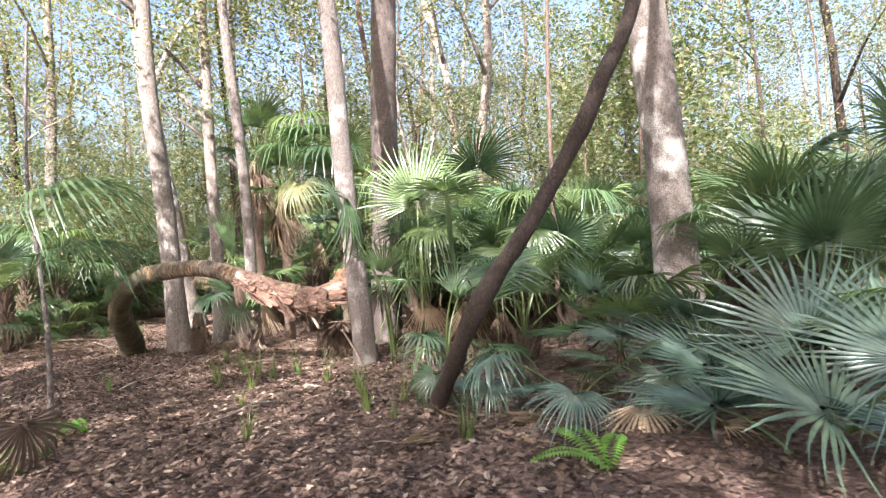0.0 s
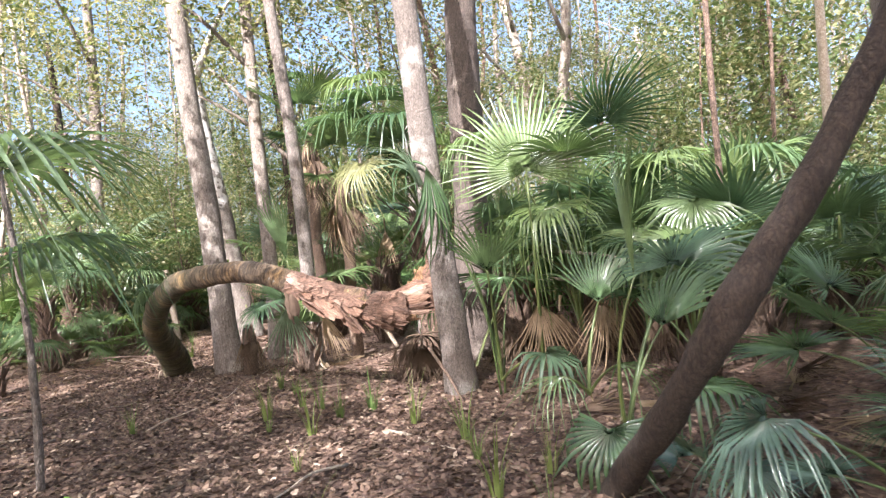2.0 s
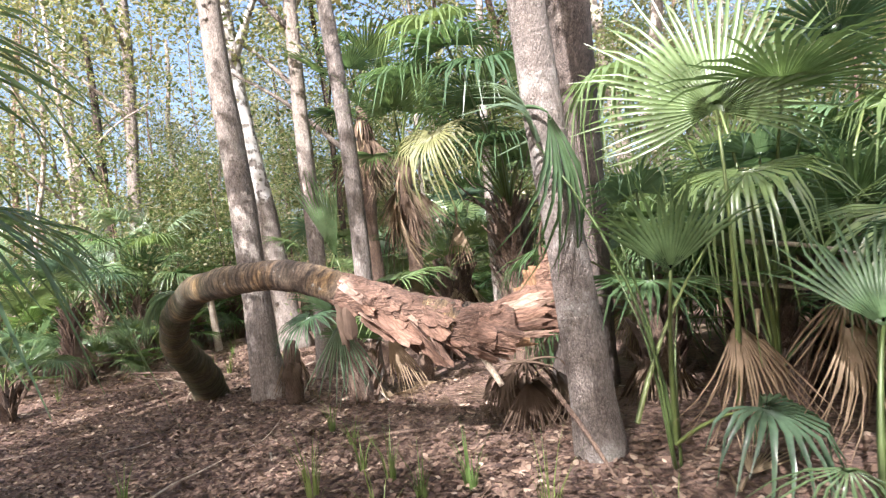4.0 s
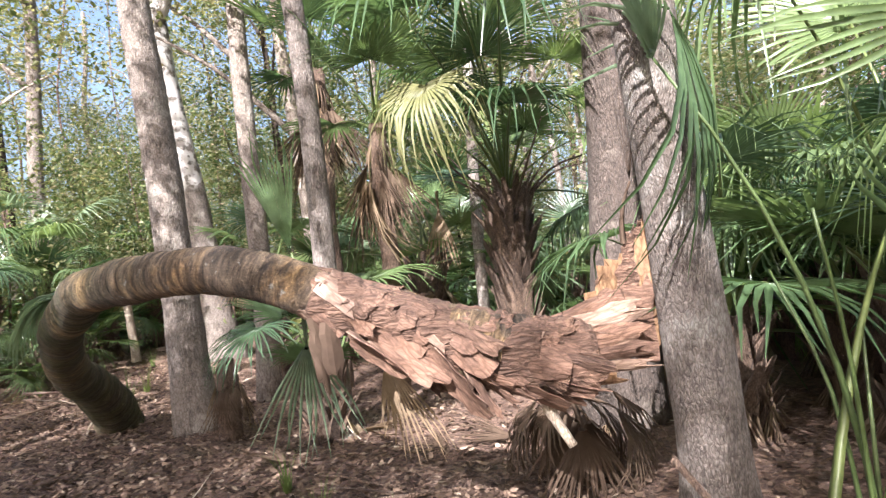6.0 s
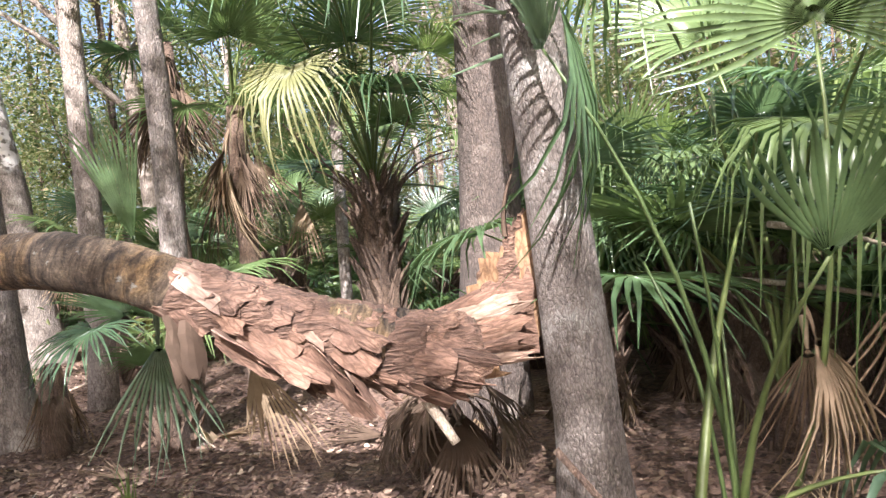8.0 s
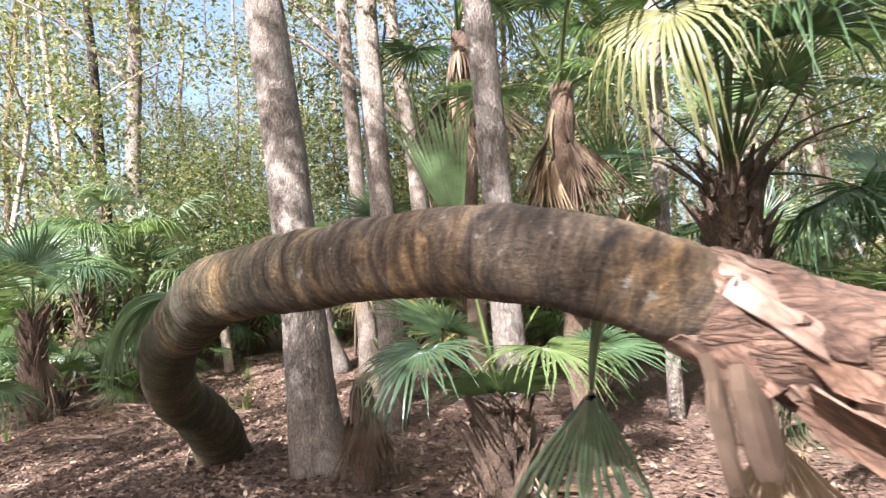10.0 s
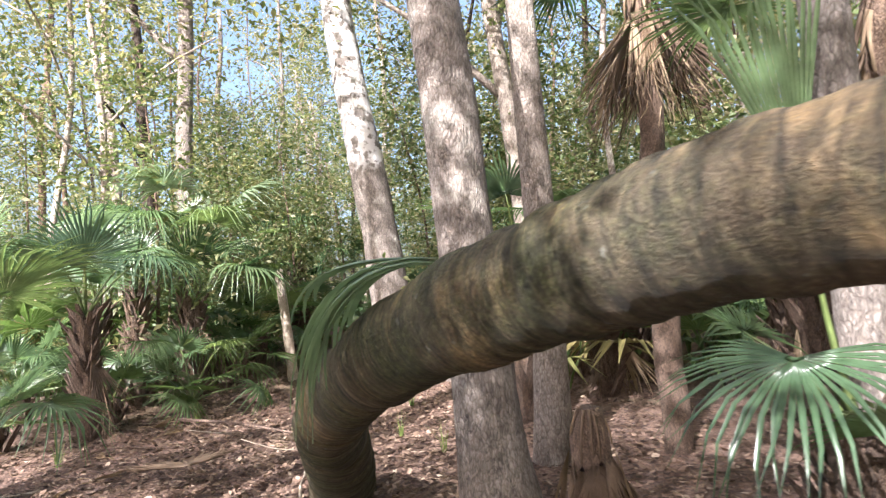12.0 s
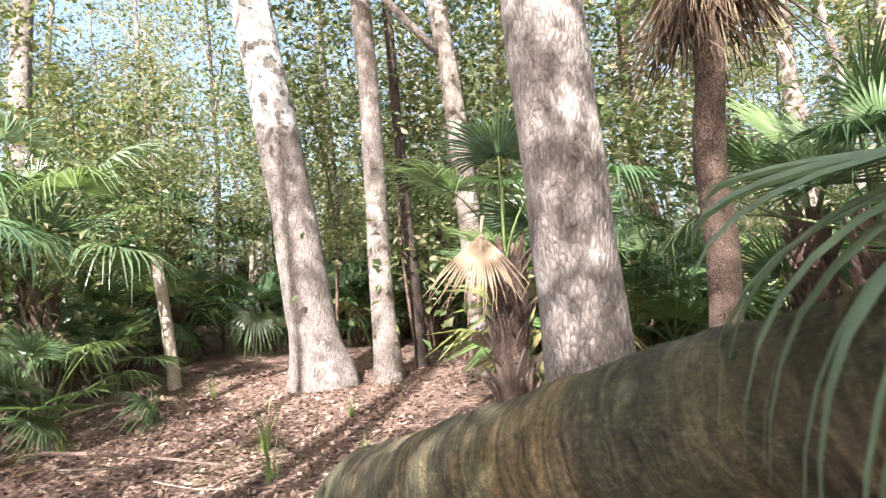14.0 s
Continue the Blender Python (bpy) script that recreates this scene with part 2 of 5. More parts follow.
# own colour of the pale fronds; also lightens some fans to look sunlit
M_PALEFROND = leaf_material("pale_and_sunlit_frond", [(0, (0.17, 0.25, 0.165)), (1, (0.21, 0.29, 0.19))], 0.35, 0.38)
M_GRASS = leaf_material("grass_green", [(0, (0.10, 0.17, 0.05)), (1, (0.18, 0.23, 0.07))], 0.35, 0.5)
M_TORN = bark_material("fibrous_torn_bark", (0.07, 0.042, 0.032), (0.24, 0.15, 0.11), (0.35, 0.26, 0.205), 9.0, 0.03, 0.6, "x")
M_LITWOOD = bark_material("bleached_wood", (0.34, 0.28, 0.22), (0.56, 0.50, 0.42), (0.62, 0.58, 0.5), 9.0, 0.01, 0.55)

# ---- mesh helpers ----
def obj(name, V, F, mats, parent=None, label="", index=None, smooth=True, uv=None):
    me = bpy.data.meshes.new(name)
    me.from_pydata(np.asarray(V, float).tolist(), [], F if isinstance(F, list) else F.tolist())
    for m in mats if isinstance(mats, (list, tuple)) else [mats]:
        me.materials.append(m)
    if index is not None:
        me.polygons.foreach_set("material_index", np.asarray(index, np.int32))
    if smooth:
        me.polygons.foreach_set("use_smooth", np.ones(len(me.polygons), bool))
    if uv is not None:
        lay = me.uv_layers.new(name="UVMap")
        idx = np.empty(len(me.loops), np.int32)
        me.loops.foreach_get("vertex_index", idx)
        lay.data.foreach_set("uv", np.asarray(uv, np.float32)[idx].ravel())
    ob = new(name, me)
    ob.parent = parent
    if label:
        ob["label"] = label
    return ob


def share(name, me, m, parent=None):
    ob = new(name, me)
    ob.parent = parent
    ob.matrix_basis = m
    return ob


def thing(name, at, label, category, group="", kind=""):
    e = new(name)
    e.empty_display_size = 0.1
    e.location = at
    return tagged(e, label, category, group, kind)


def spline(nodes, per=8):
    n = np.asarray(nodes, float)
    p = np.vstack([2 * n[0] - n[1], n, 2 * n[-1] - n[-2]])
    out = []
    for i in range(1, len(p) - 2):
        a, b, c, d = p[i - 1:i + 3]
        for k in range(per):
            u = k / per
            out.append(0.5 * (2 * b + (c - a) * u + (2 * a - 5 * b + 4 * c - d) * u * u + (3 * b - a - 3 * c + d) * u ** 3))
    out.append(n[-1])
    return np.array(out)


def tube(path, radii, seg=12, rough=0.0, seed=0, cap=True, freq=3.0):
    """A tube along path; UV is (around, metres along)."""
    path, radii = np.asarray(path, float), np.asarray(radii, float)
    tang = np.gradient(path, axis=0)
    tang /= np.linalg.norm(tang, axis=1)[:, None]
    ref = np.array([0.0, 0, 1]) if abs(tang[0][2]) < 0.8 else np.array([1.0, 0, 0])
    along = np.r_[0, np.cumsum(np.linalg.norm(np.diff(path, axis=0), axis=1))]
    V, UV = [], []
    for i, (c, t) in enumerate(zip(path, tang)):
        x = ref - t * (ref @ t)
        x /= np.linalg.norm(x)
        ref = x
        y = np.cross(t, x)
        for k in range(seg):
            a = 2 * math.pi * k / seg
            d = x * math.cos(a) + y * math.sin(a)
            r = radii[i]
            if rough:
                q = c + d * r
                r *= 1 + rough * (noise.noise(Vector((q[0] * freq + seed * 7.1, q[1] * freq, q[2] * freq * 0.5))) + 0.5 * noise.noise(Vector((q[0] * freq * 3 + seed, q[1] * freq * 3, q[2] * freq))))
            V.append(c + d * r)
            UV.append((2 * abs(k / seg - 0.5), along[i]))
    F = []
    for i in range(len(path) - 1):
        for k in range(seg):
            F.append([i * seg + k, i * seg + (k + 1) % seg, (i + 1) * seg + (k + 1) % seg, (i + 1) * seg + k])
    if cap:
        F.append(list(range(seg))[::-1])
        F.append([(len(path) - 1) * seg + k for k in range(seg)])
    return np.array(V), F, np.array(UV)


def ground_z(x, y):
    """The lie of the land."""
    z = 0.30 * max(-1.0, min(1.0, (x + 3.6) / 6.0)) * math.exp(-((y - 8) / 9.0) ** 2)
    z += 0.06 * noise.noise(Vector((x * 0.45, y * 0.45, 3.0))) + 0.035 * noise.noise(Vector((x * 1.7, y * 1.7, 9.0)))
    return z


# ---- leaves and fronds ----
def fan(petiole, R, n=42, spread=118, nod=18, droop=0.2, tip=0.15, fold=0.45, seed=0, cut=0.42, stalk=0.012, stations=(0.06, 0.3, 0.52, 0.75, 1.0)):
    """A fan-palm leaf: stalk along +x from the origin, blade of folded, tapering fingers at its end. Second material: stalk."""
    rg = np.random.RandomState(seed)
    V, F, I = [], [], []
    A = radians(spread)
    hub = np.array([petiole, 0, 0.0])
    cn, sn = math.cos(radians(nod)), math.sin(radians(nod))
    sag = 0.07 * petiole
    for i in range(7):
        u = i / 6
        w = stalk * (1.9 - 1.2 * u)
        z = 4 * sag * u * (1 - u)
        V += [(petiole * u, -w, z), (petiole * u, 0, z - w * 0.8), (petiole * u, w, z), (petiole * u, 0, z + w * 0.6)]
    for i in range(6):
        for k in range(4):
            F.append([i * 4 + k, i * 4 + (k + 1) % 4, i * 4 + 4 + (k + 1) % 4, i * 4 + 4 + k])
            I.append(1)
    step = 2 * A / n
    tip_v = len(V)
    V.append((petiole, 0, 0.0))
    for k in range(4):
        F.append([24 + k, 24 + (k + 1) % 4, tip_v])
        I.append(1)
    for i in range(n):
        a = -A + step * (i + 0.5) + rg.uniform(-0.12, 0.12) * step
        L = R * (0.72 + 0.28 * math.cos(a * 0.62)) * rg.uniform(0.9, 1.06)
        dr, tp = droop * rg.uniform(0.8, 1.25), tip * rg.uniform(0.3, 1.9)
        side = rg.uniform(-0.12, 0.12)
        b0 = len(V)
        F += [[tip_v, b0, b0 + 1], [tip_v, b0 + 1, b0 + 2]]
        I += [0, 0]
        for s in stations:
            half = 0.5 * step * L * s * 1.03 if s <= cut else 0.5 * step * L * cut * ((1 - s) / (1 - cut)) ** 0.75
            half = max(half, 0.0012)
            free = max(0.0, s - cut) / (1 - cut)
            ang = a + side * free * free
            x, y = L * s * math.cos(ang), L * s * math.sin(ang)
            z = -dr * L * s * s * (0.6 + 0.4 * math.cos(a)) - tp * L * free ** 2
            x -= 0.35 * tp * L * free ** 2 * math.cos(ang)
            y -= 0.35 * tp * L * free ** 2 * math.sin(ang)
            z += 0.16 * L * s * abs(math.sin(a))
            for q, dz in ((-1, 0), (0, -fold * half * 1.6), (1, 0)):
                px, py, pz = x - q * half * math.sin(ang), y + q * half * math.cos(ang), z + dz
                V.append((hub[0] + px * cn + pz * sn, py, pz * cn - px * sn))
        for k in range(len(stations) - 1):
            o = b0 + 3 * k
            F += [[o, o + 1, o + 4, o + 3], [o + 1, o + 2, o + 5, o + 4]]
            I += [0, 0]
    return np.array(V), F, I


def aim(base, hub, roll=0.0, size=1.0):
    """Pose with +x from base towards hub and the upper side up."""
    x = (Vector(hub) - Vector(base)).normalized()
    up = Vector((0, 0, 1)) if abs(x.z) < 0.985 else Vector((0, -1, 0))
    y = up.cross(x).normalized()
    z = x.cross(y)
    m = Matrix((x, y, z)).transposed().to_4x4() @ pose(0, 0, 0, roll) @ Matrix.Scale(size, 4)
    return Matrix.Translation(base) @ m


def frond(palm, hub, R, base=None, mat=None, stalkmat=None, roll=0.0, name="frond", label="", **kw):
    """A leaf built for its place: from the palm's heart (or base) to hub."""
    o = Vector(palm.location)
    b = Vector(base) if base is not None else Vector((0, 0, palm["heart"]))
    h = Vector(hub) - o
    V, F, I = fan((h - b).length, R, **kw)
    ob = obj(name, V, F, [mat or M_RIPE, stalkmat or M_STALK], palm, label, I)
    ob.matrix_basis = aim(b, h, roll)
    return ob


FANS = []
for i, (pt, R, nod, dr, tp) in enumerate([(0.75, 0.66, 15, 0.2, 0.12), (0.95, 0.62, 35, 0.3, 0.25), (0.6, 0.68, 8, 0.12, 0.08), (1.05, 0.66, 55, 0.4, 0.4), (0.85, 0.58, 0, 0.08, 0.05)]):
    V, F, I = fan(pt, R, 36, 118, nod, dr, tp, 0.45, 40 + i, stations=(0.06, 0.42, 0.72, 1.0))
    t = obj("frond", V, F, [M_RIPE, M_STALK], None, "", I)
    me = t.data
    bpy.data.objects.remove(t)
    mb = me.copy()
    mb.materials[0] = M_BLUE
    md = me.copy()
    md.materials[0] = md.materials[1] = M_DRY
    FANS.append((me, mb, md))
DEAD, DARKDEAD = [], []
for i in range(3):
    V, F, I = fan(0.4, 0.9, 13, 17 + 6 * i, (4, 12, -6)[i], (-0.1, 0.08, -0.2)[i], (0.12, 0.3, 0.2)[i], 1.2, 70 + i, cut=0.3, stations=(0.06, 0.3, 0.65, 1.0))
    t = obj("dead_frond", V, F, [M_DRY, M_DRY], None, "", I)
    DEAD.append(t.data)
    t2 = t.data.copy()
    t2.materials[0] = t2.materials[1] = M_DUSK
    DARKDEAD.append(t2)
    bpy.data.objects.remove(t)


def boots(palm, h, r, seed, rows=None):
    """Old leaf bases, split and pointing up, round a palm's trunk."""
    rg = random.Random(seed)
    V = np.array([(-0.055, 0, 0), (0.055, 0, 0), (0.04, 0.05, 0.16), (-0.04, 0.05, 0.16), (0.018, 0.12, 0.30), (-0.018, 0.12, 0.30), (-0.05, 0.035, -0.01), (0.05, 0.035, -0.01), (0.035, 0.075, 0.15), (-0.035, 0.075, 0.15)])
    F = [[0, 1, 2, 3], [3, 2, 4, 5], [7, 6, 9, 8], [8, 9, 5, 4], [1, 7, 8, 2], [6, 0, 3, 9], [0, 6, 7, 1], [2, 8, 4], [3, 5, 9]]
    first = None
    rows = rows or int(h / 0.11)
    for i in range(rows):
        for k in range(6):
            a = 2 * math.pi * (k + 0.5 * (i % 2)) / 6 + rg.uniform(-0.15, 0.15)
            m = pose(math.cos(a) * r * 0.9, math.sin(a) * r * 0.9, 0.06 + i * h / rows, 0, 0, math.degrees(a) - 90) @ pose(0, 0, 0, rg.uniform(-22, 8), rg.uniform(-12, 12)) @ Matrix.Scale(rg.uniform(0.75, 1.25), 4)
            if first is None:
                first = obj("leaf_base", V, F, M_FIBRE, palm, "", smooth=False)
                first.matrix_basis = m
            else:
                share("leaf_base", first.data, m, palm)


def palm(x, y, height, r, label, name="cabbage_palm", green=9, dead=4, size=1.0, blue=False, seed=0, booted=True, low=-5, high=75, group="", az=None):
    z = ground_z(x, y)
    p = thing(name, (x, y, z), label, "palm", group)
    p["heart"] = height
    rg = random.Random(seed + int(x * 31 + y * 17))
    if height > 0.25:
        n = max(4, int(height / 0.25))
        path = [(0.02 * math.sin(i * 1.3), 0.02 * math.cos(i * 0.9), -0.12 + (height + 0.12) * i / n) for i in range(n + 1)]
        V, F, UV = tube(path, [r * (1.15 - 0.2 * i / n) for i in range(n + 1)], 14, 0.12, seed)
        trunk = obj("trunk", V, F, M_FIBRE, p, uv=UV)
        if booted:
            boots(trunk, height, r, seed)
    for i in range(green):
        el = low + (high - low) * ((i + 0.5) / green) ** 1.1 + rg.uniform(-6, 6)
        a = i * 137.5 + rg.uniform(-20, 20) if az is None else rg.uniform(*az)
        k = rg.randrange(len(FANS))
        s = size * rg.uniform(0.85, 1.15)
        share("frond", FANS[k][1 if blue else 0], pose(0, 0, height * 0.98, 0, 0, a) @ pose(0, 0, 0, rg.uniform(-15, 15), -el) @ Matrix.Scale(s, 4), p)
    for i in range(dead * 2):
        a = i * 137.5 + 60 + rg.uniform(-25, 25)
        share("dead_frond", (DEAD, DARKDEAD)[rg.random() < 0.68][i % 3], pose(0, 0, height * 0.96, 0, 0, a) @ pose(r * 0.4, 0, 0, rg.uniform(-20, 20), rg.uniform(70, 93)) @ pose(0, 0, 0, rg.uniform(-60, 60)) @ Matrix.Scale(size * rg.uniform(0.5, 1.05), 4), p)
    return p


# ---- trees ----
def leaf_cloud(n, clusters, spread, size, rg, gauss=0.5):
    """n small leaves, folded along the midrib, gathered in loose clumps; an array of quads."""
    c = clusters[rg.randint(0, len(clusters), n)]
    p = c + rg.normal(0, 1, (n, 3)) * np.array([gauss, gauss, gauss * 0.6])
    d = rg.normal(0, 1, (n, 3))
    d[:, 2] = d[:, 2] * 0.5 - 0.25
    d /= np.linalg.norm(d, axis=1)[:, None]
    u = np.cross(d, rg.normal(0, 1, (n, 3)) * 0.5 + np.array([0, 0, 1.0]))
    u /= np.linalg.norm(u, axis=1)[:, None]
    s = size * rg.uniform(0.6, 1.3, n)[:, None]
    mid = p + d * s * 0.45
    up = np.cross(u, d) * s * 0.12
    V = np.empty((n, 4, 3))
    V[:, 0], V[:, 1], V[:, 2], V[:, 3] = p, mid + u * s * 0.27 + up, p + d * s, mid - u * s * 0.27 + up
    F = np.arange(n * 4).reshape(n, 4)
    return V.reshape(-1, 3), F


def crown_mesh(name, n, rx, rz, size, seed, mat, nclump=34, gauss=0.6):
    rg = np.random.RandomState(seed)
    q = rg.normal(0, 1, (nclump, 3))
    q /= np.linalg.norm(q, axis=1)[:, None]
    q *= (rg.uniform(0.25, 1.0, nclump) ** 0.6)[:, None]
    V, F = leaf_cloud(n, q * np.array([rx, rx, rz]), None, size, rg, gauss)
    t = obj(name, V, F, mat, smooth=False)
    me = t.data
    bpy.data.objects.remove(t)
    return me


CROWNS = [crown_mesh("crown", 1250, 2.6, 3.2, 0.165, 11 + i, M_CROWN, 22, 0.45) for i in range(4)]
SPRAYS = [crown_mesh("crown", 680, 0.95, 1.35, 0.10, 31 + i, M_UNDER, 20, 0.22) for i in range(5)]


def tree(x, y, r, mat, label, lean=(0, 0), height=15.0, crown=True, seed=0, flare=1.5, name="tree", group="", seg=12, limbs=3, crowns=2, rough=0.1, step=0.6, bend=0.05):
    z = ground_z(x, y)
    t = thing(name, (x, y, z), label, "tree", group)
    rg = random.Random(seed * 13 + 5)
    n = int(height / step)
    hs = [-0.3] + [height * (i / n) ** 1.15 for i in range(1, n + 1)]
    wob = rg.uniform(0, 6)
    path = [(lean[0] * h / 4 + bend * (math.sin(h * 0.45 + wob) + 0.5 * math.sin(h * 1.1 + 2 * wob) - math.sin(wob)), lean[1] * h / 4 + bend * math.cos(h * 0.4 + wob), h) for h in hs]
    rad = [r * max(0.25, 1 - 0.55 * h / height) * (1 + (flare - 1) * math.exp(-max(h, 0) / 0.35)) for h in hs]
    V, F, UV = tube(path, rad, seg, rough, seed)
    obj("trunk", V, F, mat, t, uv=UV)
    top = Vector(path[-1])
    for i in range(limbs):
        k = min(len(hs) - 2, max(1, int(n * (0.5 + 0.13 * i))))
        a, L = rg.uniform(0, 6.28), rg.uniform(1.8, 3.2)
        b = Vector(path[k])
        e = b + Vector((math.cos(a) * L, math.sin(a) * L, L * 0.8))
        V, F, _ = tube(spline([b, b.lerp(e, 0.5) + Vector((0, 0, 0.25)), e], 3), np.linspace(rad[k] * 0.5, 0.02, 7), 6, 0.1, i)
        obj("branch", V, F, mat, t)
        if crown and i < crowns:
            share("crown", CROWNS[(seed + i) % 4], Matrix.Translation(e) @ pose(0, 0, 0, 0, 0, rg.uniform(0, 360)) @ Matrix.Scale(rg.uniform(0.6, 0.85), 4), t)
    if crown:
        share("crown", CROWNS[seed % 4], Matrix.Translation(top) @ pose(0, 0, 0, 0, 0, rg.uniform(0, 360)), t)
    return t


def sapling(x, y, h, seed, n=3, group="understorey saplings", low=0.35, s=1.0):
    rg = random.Random(seed)
    t = thing("sapling", (x, y, ground_z(x, y)), "slender understorey sapling with thin yellow-green leaves", "tree", group)
    b = [(0, 0, -0.1), (rg.uniform(-0.2, 0.2), rg.uniform(-0.2, 0.2), h * 0.5), (rg.uniform(-0.5, 0.5), rg.uniform(-0.4, 0.4), h)]
    path = spline(b, 4)
    V, F, _ = tube(path, np.linspace(0.035, 0.012, len(path)), 6, 0.1, seed)
    obj("stem", V, F, M_BROWN, t)
    for i in range(n):
        c = path[min(len(path) - 1, int(len(path) * (low + (1 - low) * (i + 0.6) / n)))]
        share("crown", SPRAYS[(seed + i) % 5], Matrix.Translation(Vector(c) + Vector((rg.uniform(-0.4, 0.4), rg.uniform(-0.4, 0.4), 0))) @ pose(0, 0, 0, 0, 0, rg.uniform(0, 360)) @ Matrix.Scale(s * rg.uniform(0.75, 1.2), 4), t)
    return t


# ---- ground ----
def axis_steps(a, b, fine, far):
    mid = np.arange(a, b + 1e-6, fine)
    grow = [fine * 1.35 ** i for i in range(1, 26)]
    out = np.cumsum(grow)
    out = out[out < far]
    return np.r_[(a - out)[::-1], mid, b + out]


gx, gy = axis_steps(-14, 5, 0.3, 1500), axis_steps(1, 23, 0.3, 1500)
V = [(x, y, ground_z(x, y) if abs(x) < 60 and abs(y) < 70 else 0.0) for y in gy for x in gx]
w = len(gx)
F = [[j * w + i, j * w + i + 1, (j + 1) * w + i + 1, (j + 1) * w + i] for j in range(len(gy) - 1) for i in range(w - 1)]
tagged(obj("ground", V, F, M_GROUND), "brown forest floor covered in fallen leaves", "ground", kind="structure")

# ---- the fallen, bent palm ----
LOG = [(-6.62, 13.25, -0.14), (-6.47, 12.85, 0.2), (-6.3, 12.35, 0.47), (-6.1, 11.8, 0.68), (-5.82, 11.2, 0.94), (-5.3, 10.45, 1.25), (-4.82, 9.92, 1.42), (-4.36, 9.4, 1.525), (-3.35, 8.84, 1.555), (-2.75, 8.8, 1.345), (-2.31, 8.8, 1.15), (-1.98, 8.8, 1.05), (-1.66, 8.84, 1.02)]
LOG_R = [0.26, 0.24, 0.215, 0.19, 0.168, 0.15, 0.14, 0.128, 0.120, 0.126, 0.15, 0.168, 0.135]
log = thing("fallen_palm", (LOG[0][0], LOG[0][1], 0), "bent fallen palm trunk, mossy and ringed, broken end torn red-brown", "fallen tree")
PER = 36
path = spline(LOG, PER)
rad = np.interp(np.arange(len(path)) / PER, range(len(LOG_R)), LOG_R)
ringed = np.random.RandomState(6)
rad *= 1 + np.repeat(ringed.uniform(-0.026, 0.026, len(path) // 3 + 1), 3)[:len(path)] + ringed.uniform(-0.008, 0.008, len(path))
V, F, UV = tube(path - np.array(log.location), rad, 44, 0.10, 2)
obj("trunk", V, F, M_LOG, log, uv=UV)

# ---- the measured trees ----
tree(-1.17, 8.74, 0.15, M_NEAR, "grey tree with lichen-patched bark, frond shadows across it", (-0.16, 0.03), 14, seed=1, flare=1.35, seg=28, step=0.3)
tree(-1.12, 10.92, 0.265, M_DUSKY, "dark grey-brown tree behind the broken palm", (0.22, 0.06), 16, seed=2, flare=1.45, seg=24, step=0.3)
tree(-5.25, 12.5, 0.20, M_GREY, "rough grey tree beside the bent palm", (-0.25, 0.04), 15, seed=3, flare=1.5, seg=28, step=0.3)
tree(-5.02, 13.85, 0.145, M_GREY, "slim smooth-ringed grey palm trunk", (0.0, 0.05), 13, seed=4, flare=1.3, seg=20, rough=0.04)
tree(-3.48, 11.5, 0.115, M_GREY, "thin grey tree with dark patches", (-0.23, 0.02), 13, seed=5, flare=1.3, seg=18)
tree(2.7, 7.25, 0.255, M_NEAR, "stout pale grey tree", (-0.1, 0), 15, seed=6, flare=1.5, seg=24)
tree(-7.47, 18.5, 0.33, M_PATCHED, "thick leaning grey tree with a flared base and pale upper bark", (-0.45, -0.1), 15, seed=7, flare=1.7, seg=28, step=0.3)
tree(-6.58, 18.4, 0.17, M_GREY, "slim grey tree beside the path", (0.0, 0), 14, seed=8, flare=1.5, seg=16)
tree(-12.4, 20.1, 0.20, M_GREY, "straight tree with a mossy flared base", (0.05, 0), 15, seed=9, flare=2.0, seg=18)

# ---- woods around ----
rg = random.Random(4)
BARKS = [M_GREY, M_PALE, M_BROWN, M_DARK, M_GREY]
kept = [(-1.15, 8.84), (-5.2, 12.5), (2.8, 7.6), (-7.5, 18.5), (-12.4, 20.1), (-3.5, 11.5)]


def free(x, y, d):
    if -9 < x < 3.5 and -3 < y < 15.5:
        return False
    if abs(x + 8.3 + (y - 16) * 0.1) < 1.8 and y < 24:
        return False
    if x < -9 and y < 17.5:
        return False
    return all((x - a) ** 2 + (y - b) ** 2 > d * d for a, b in kept)


count = 0
for i in range(4000):
    if count >= 175:
        break
    a, d = rg.uniform(-62, 52), 11 + 42 * rg.random() ** 0.8
    x, y = -2 + d * math.sin(radians(a)), 5 + d * math.cos(radians(a))
    if not free(x, y, 1.5):
        continue
    kept.append((x, y))
    count += 1
    tree(x, y, 0.045 + 0.16 * rg.random() ** 1.6, rg.choice(BARKS), "slender forest tree with a bare lower trunk", (rg.uniform(-0.45, 0.2), rg.uniform(-0.2, 0.2)), rg.uniform(10, 16), seed=20 + i, flare=1.3, group="woodland trees", seg=8, limbs=2, crowns=1, step=0.9, bend=rg.uniform(0.04, 0.22))
# trees behind the walker, never in view, added for their crowns' shade
for i in range(30):
    if i < 16:
        x, y = rg.uniform(-7.5, 3.0), rg.uniform(-17, -3.5)
    else:
        a, d = rg.uniform(95, 265), rg.uniform(13, 30)
        x, y = 2 + d * math.sin(radians(a)), 2 + d * math.cos(radians(a))
    if (abs(x) < 0.8 and y > -4) or x < -9:
        continue
    tree(x, y, rg.uniform(0.1, 0.22), rg.choice(BARKS), "slender forest tree with a bare lower trunk", (rg.uniform(-0.3, 0.3), rg.uniform(-0.3, 0.3)), rg.uniform(8, 14), seed=200 + i, group="woodland trees", seg=8, limbs=2, crowns=1, step=1.2)
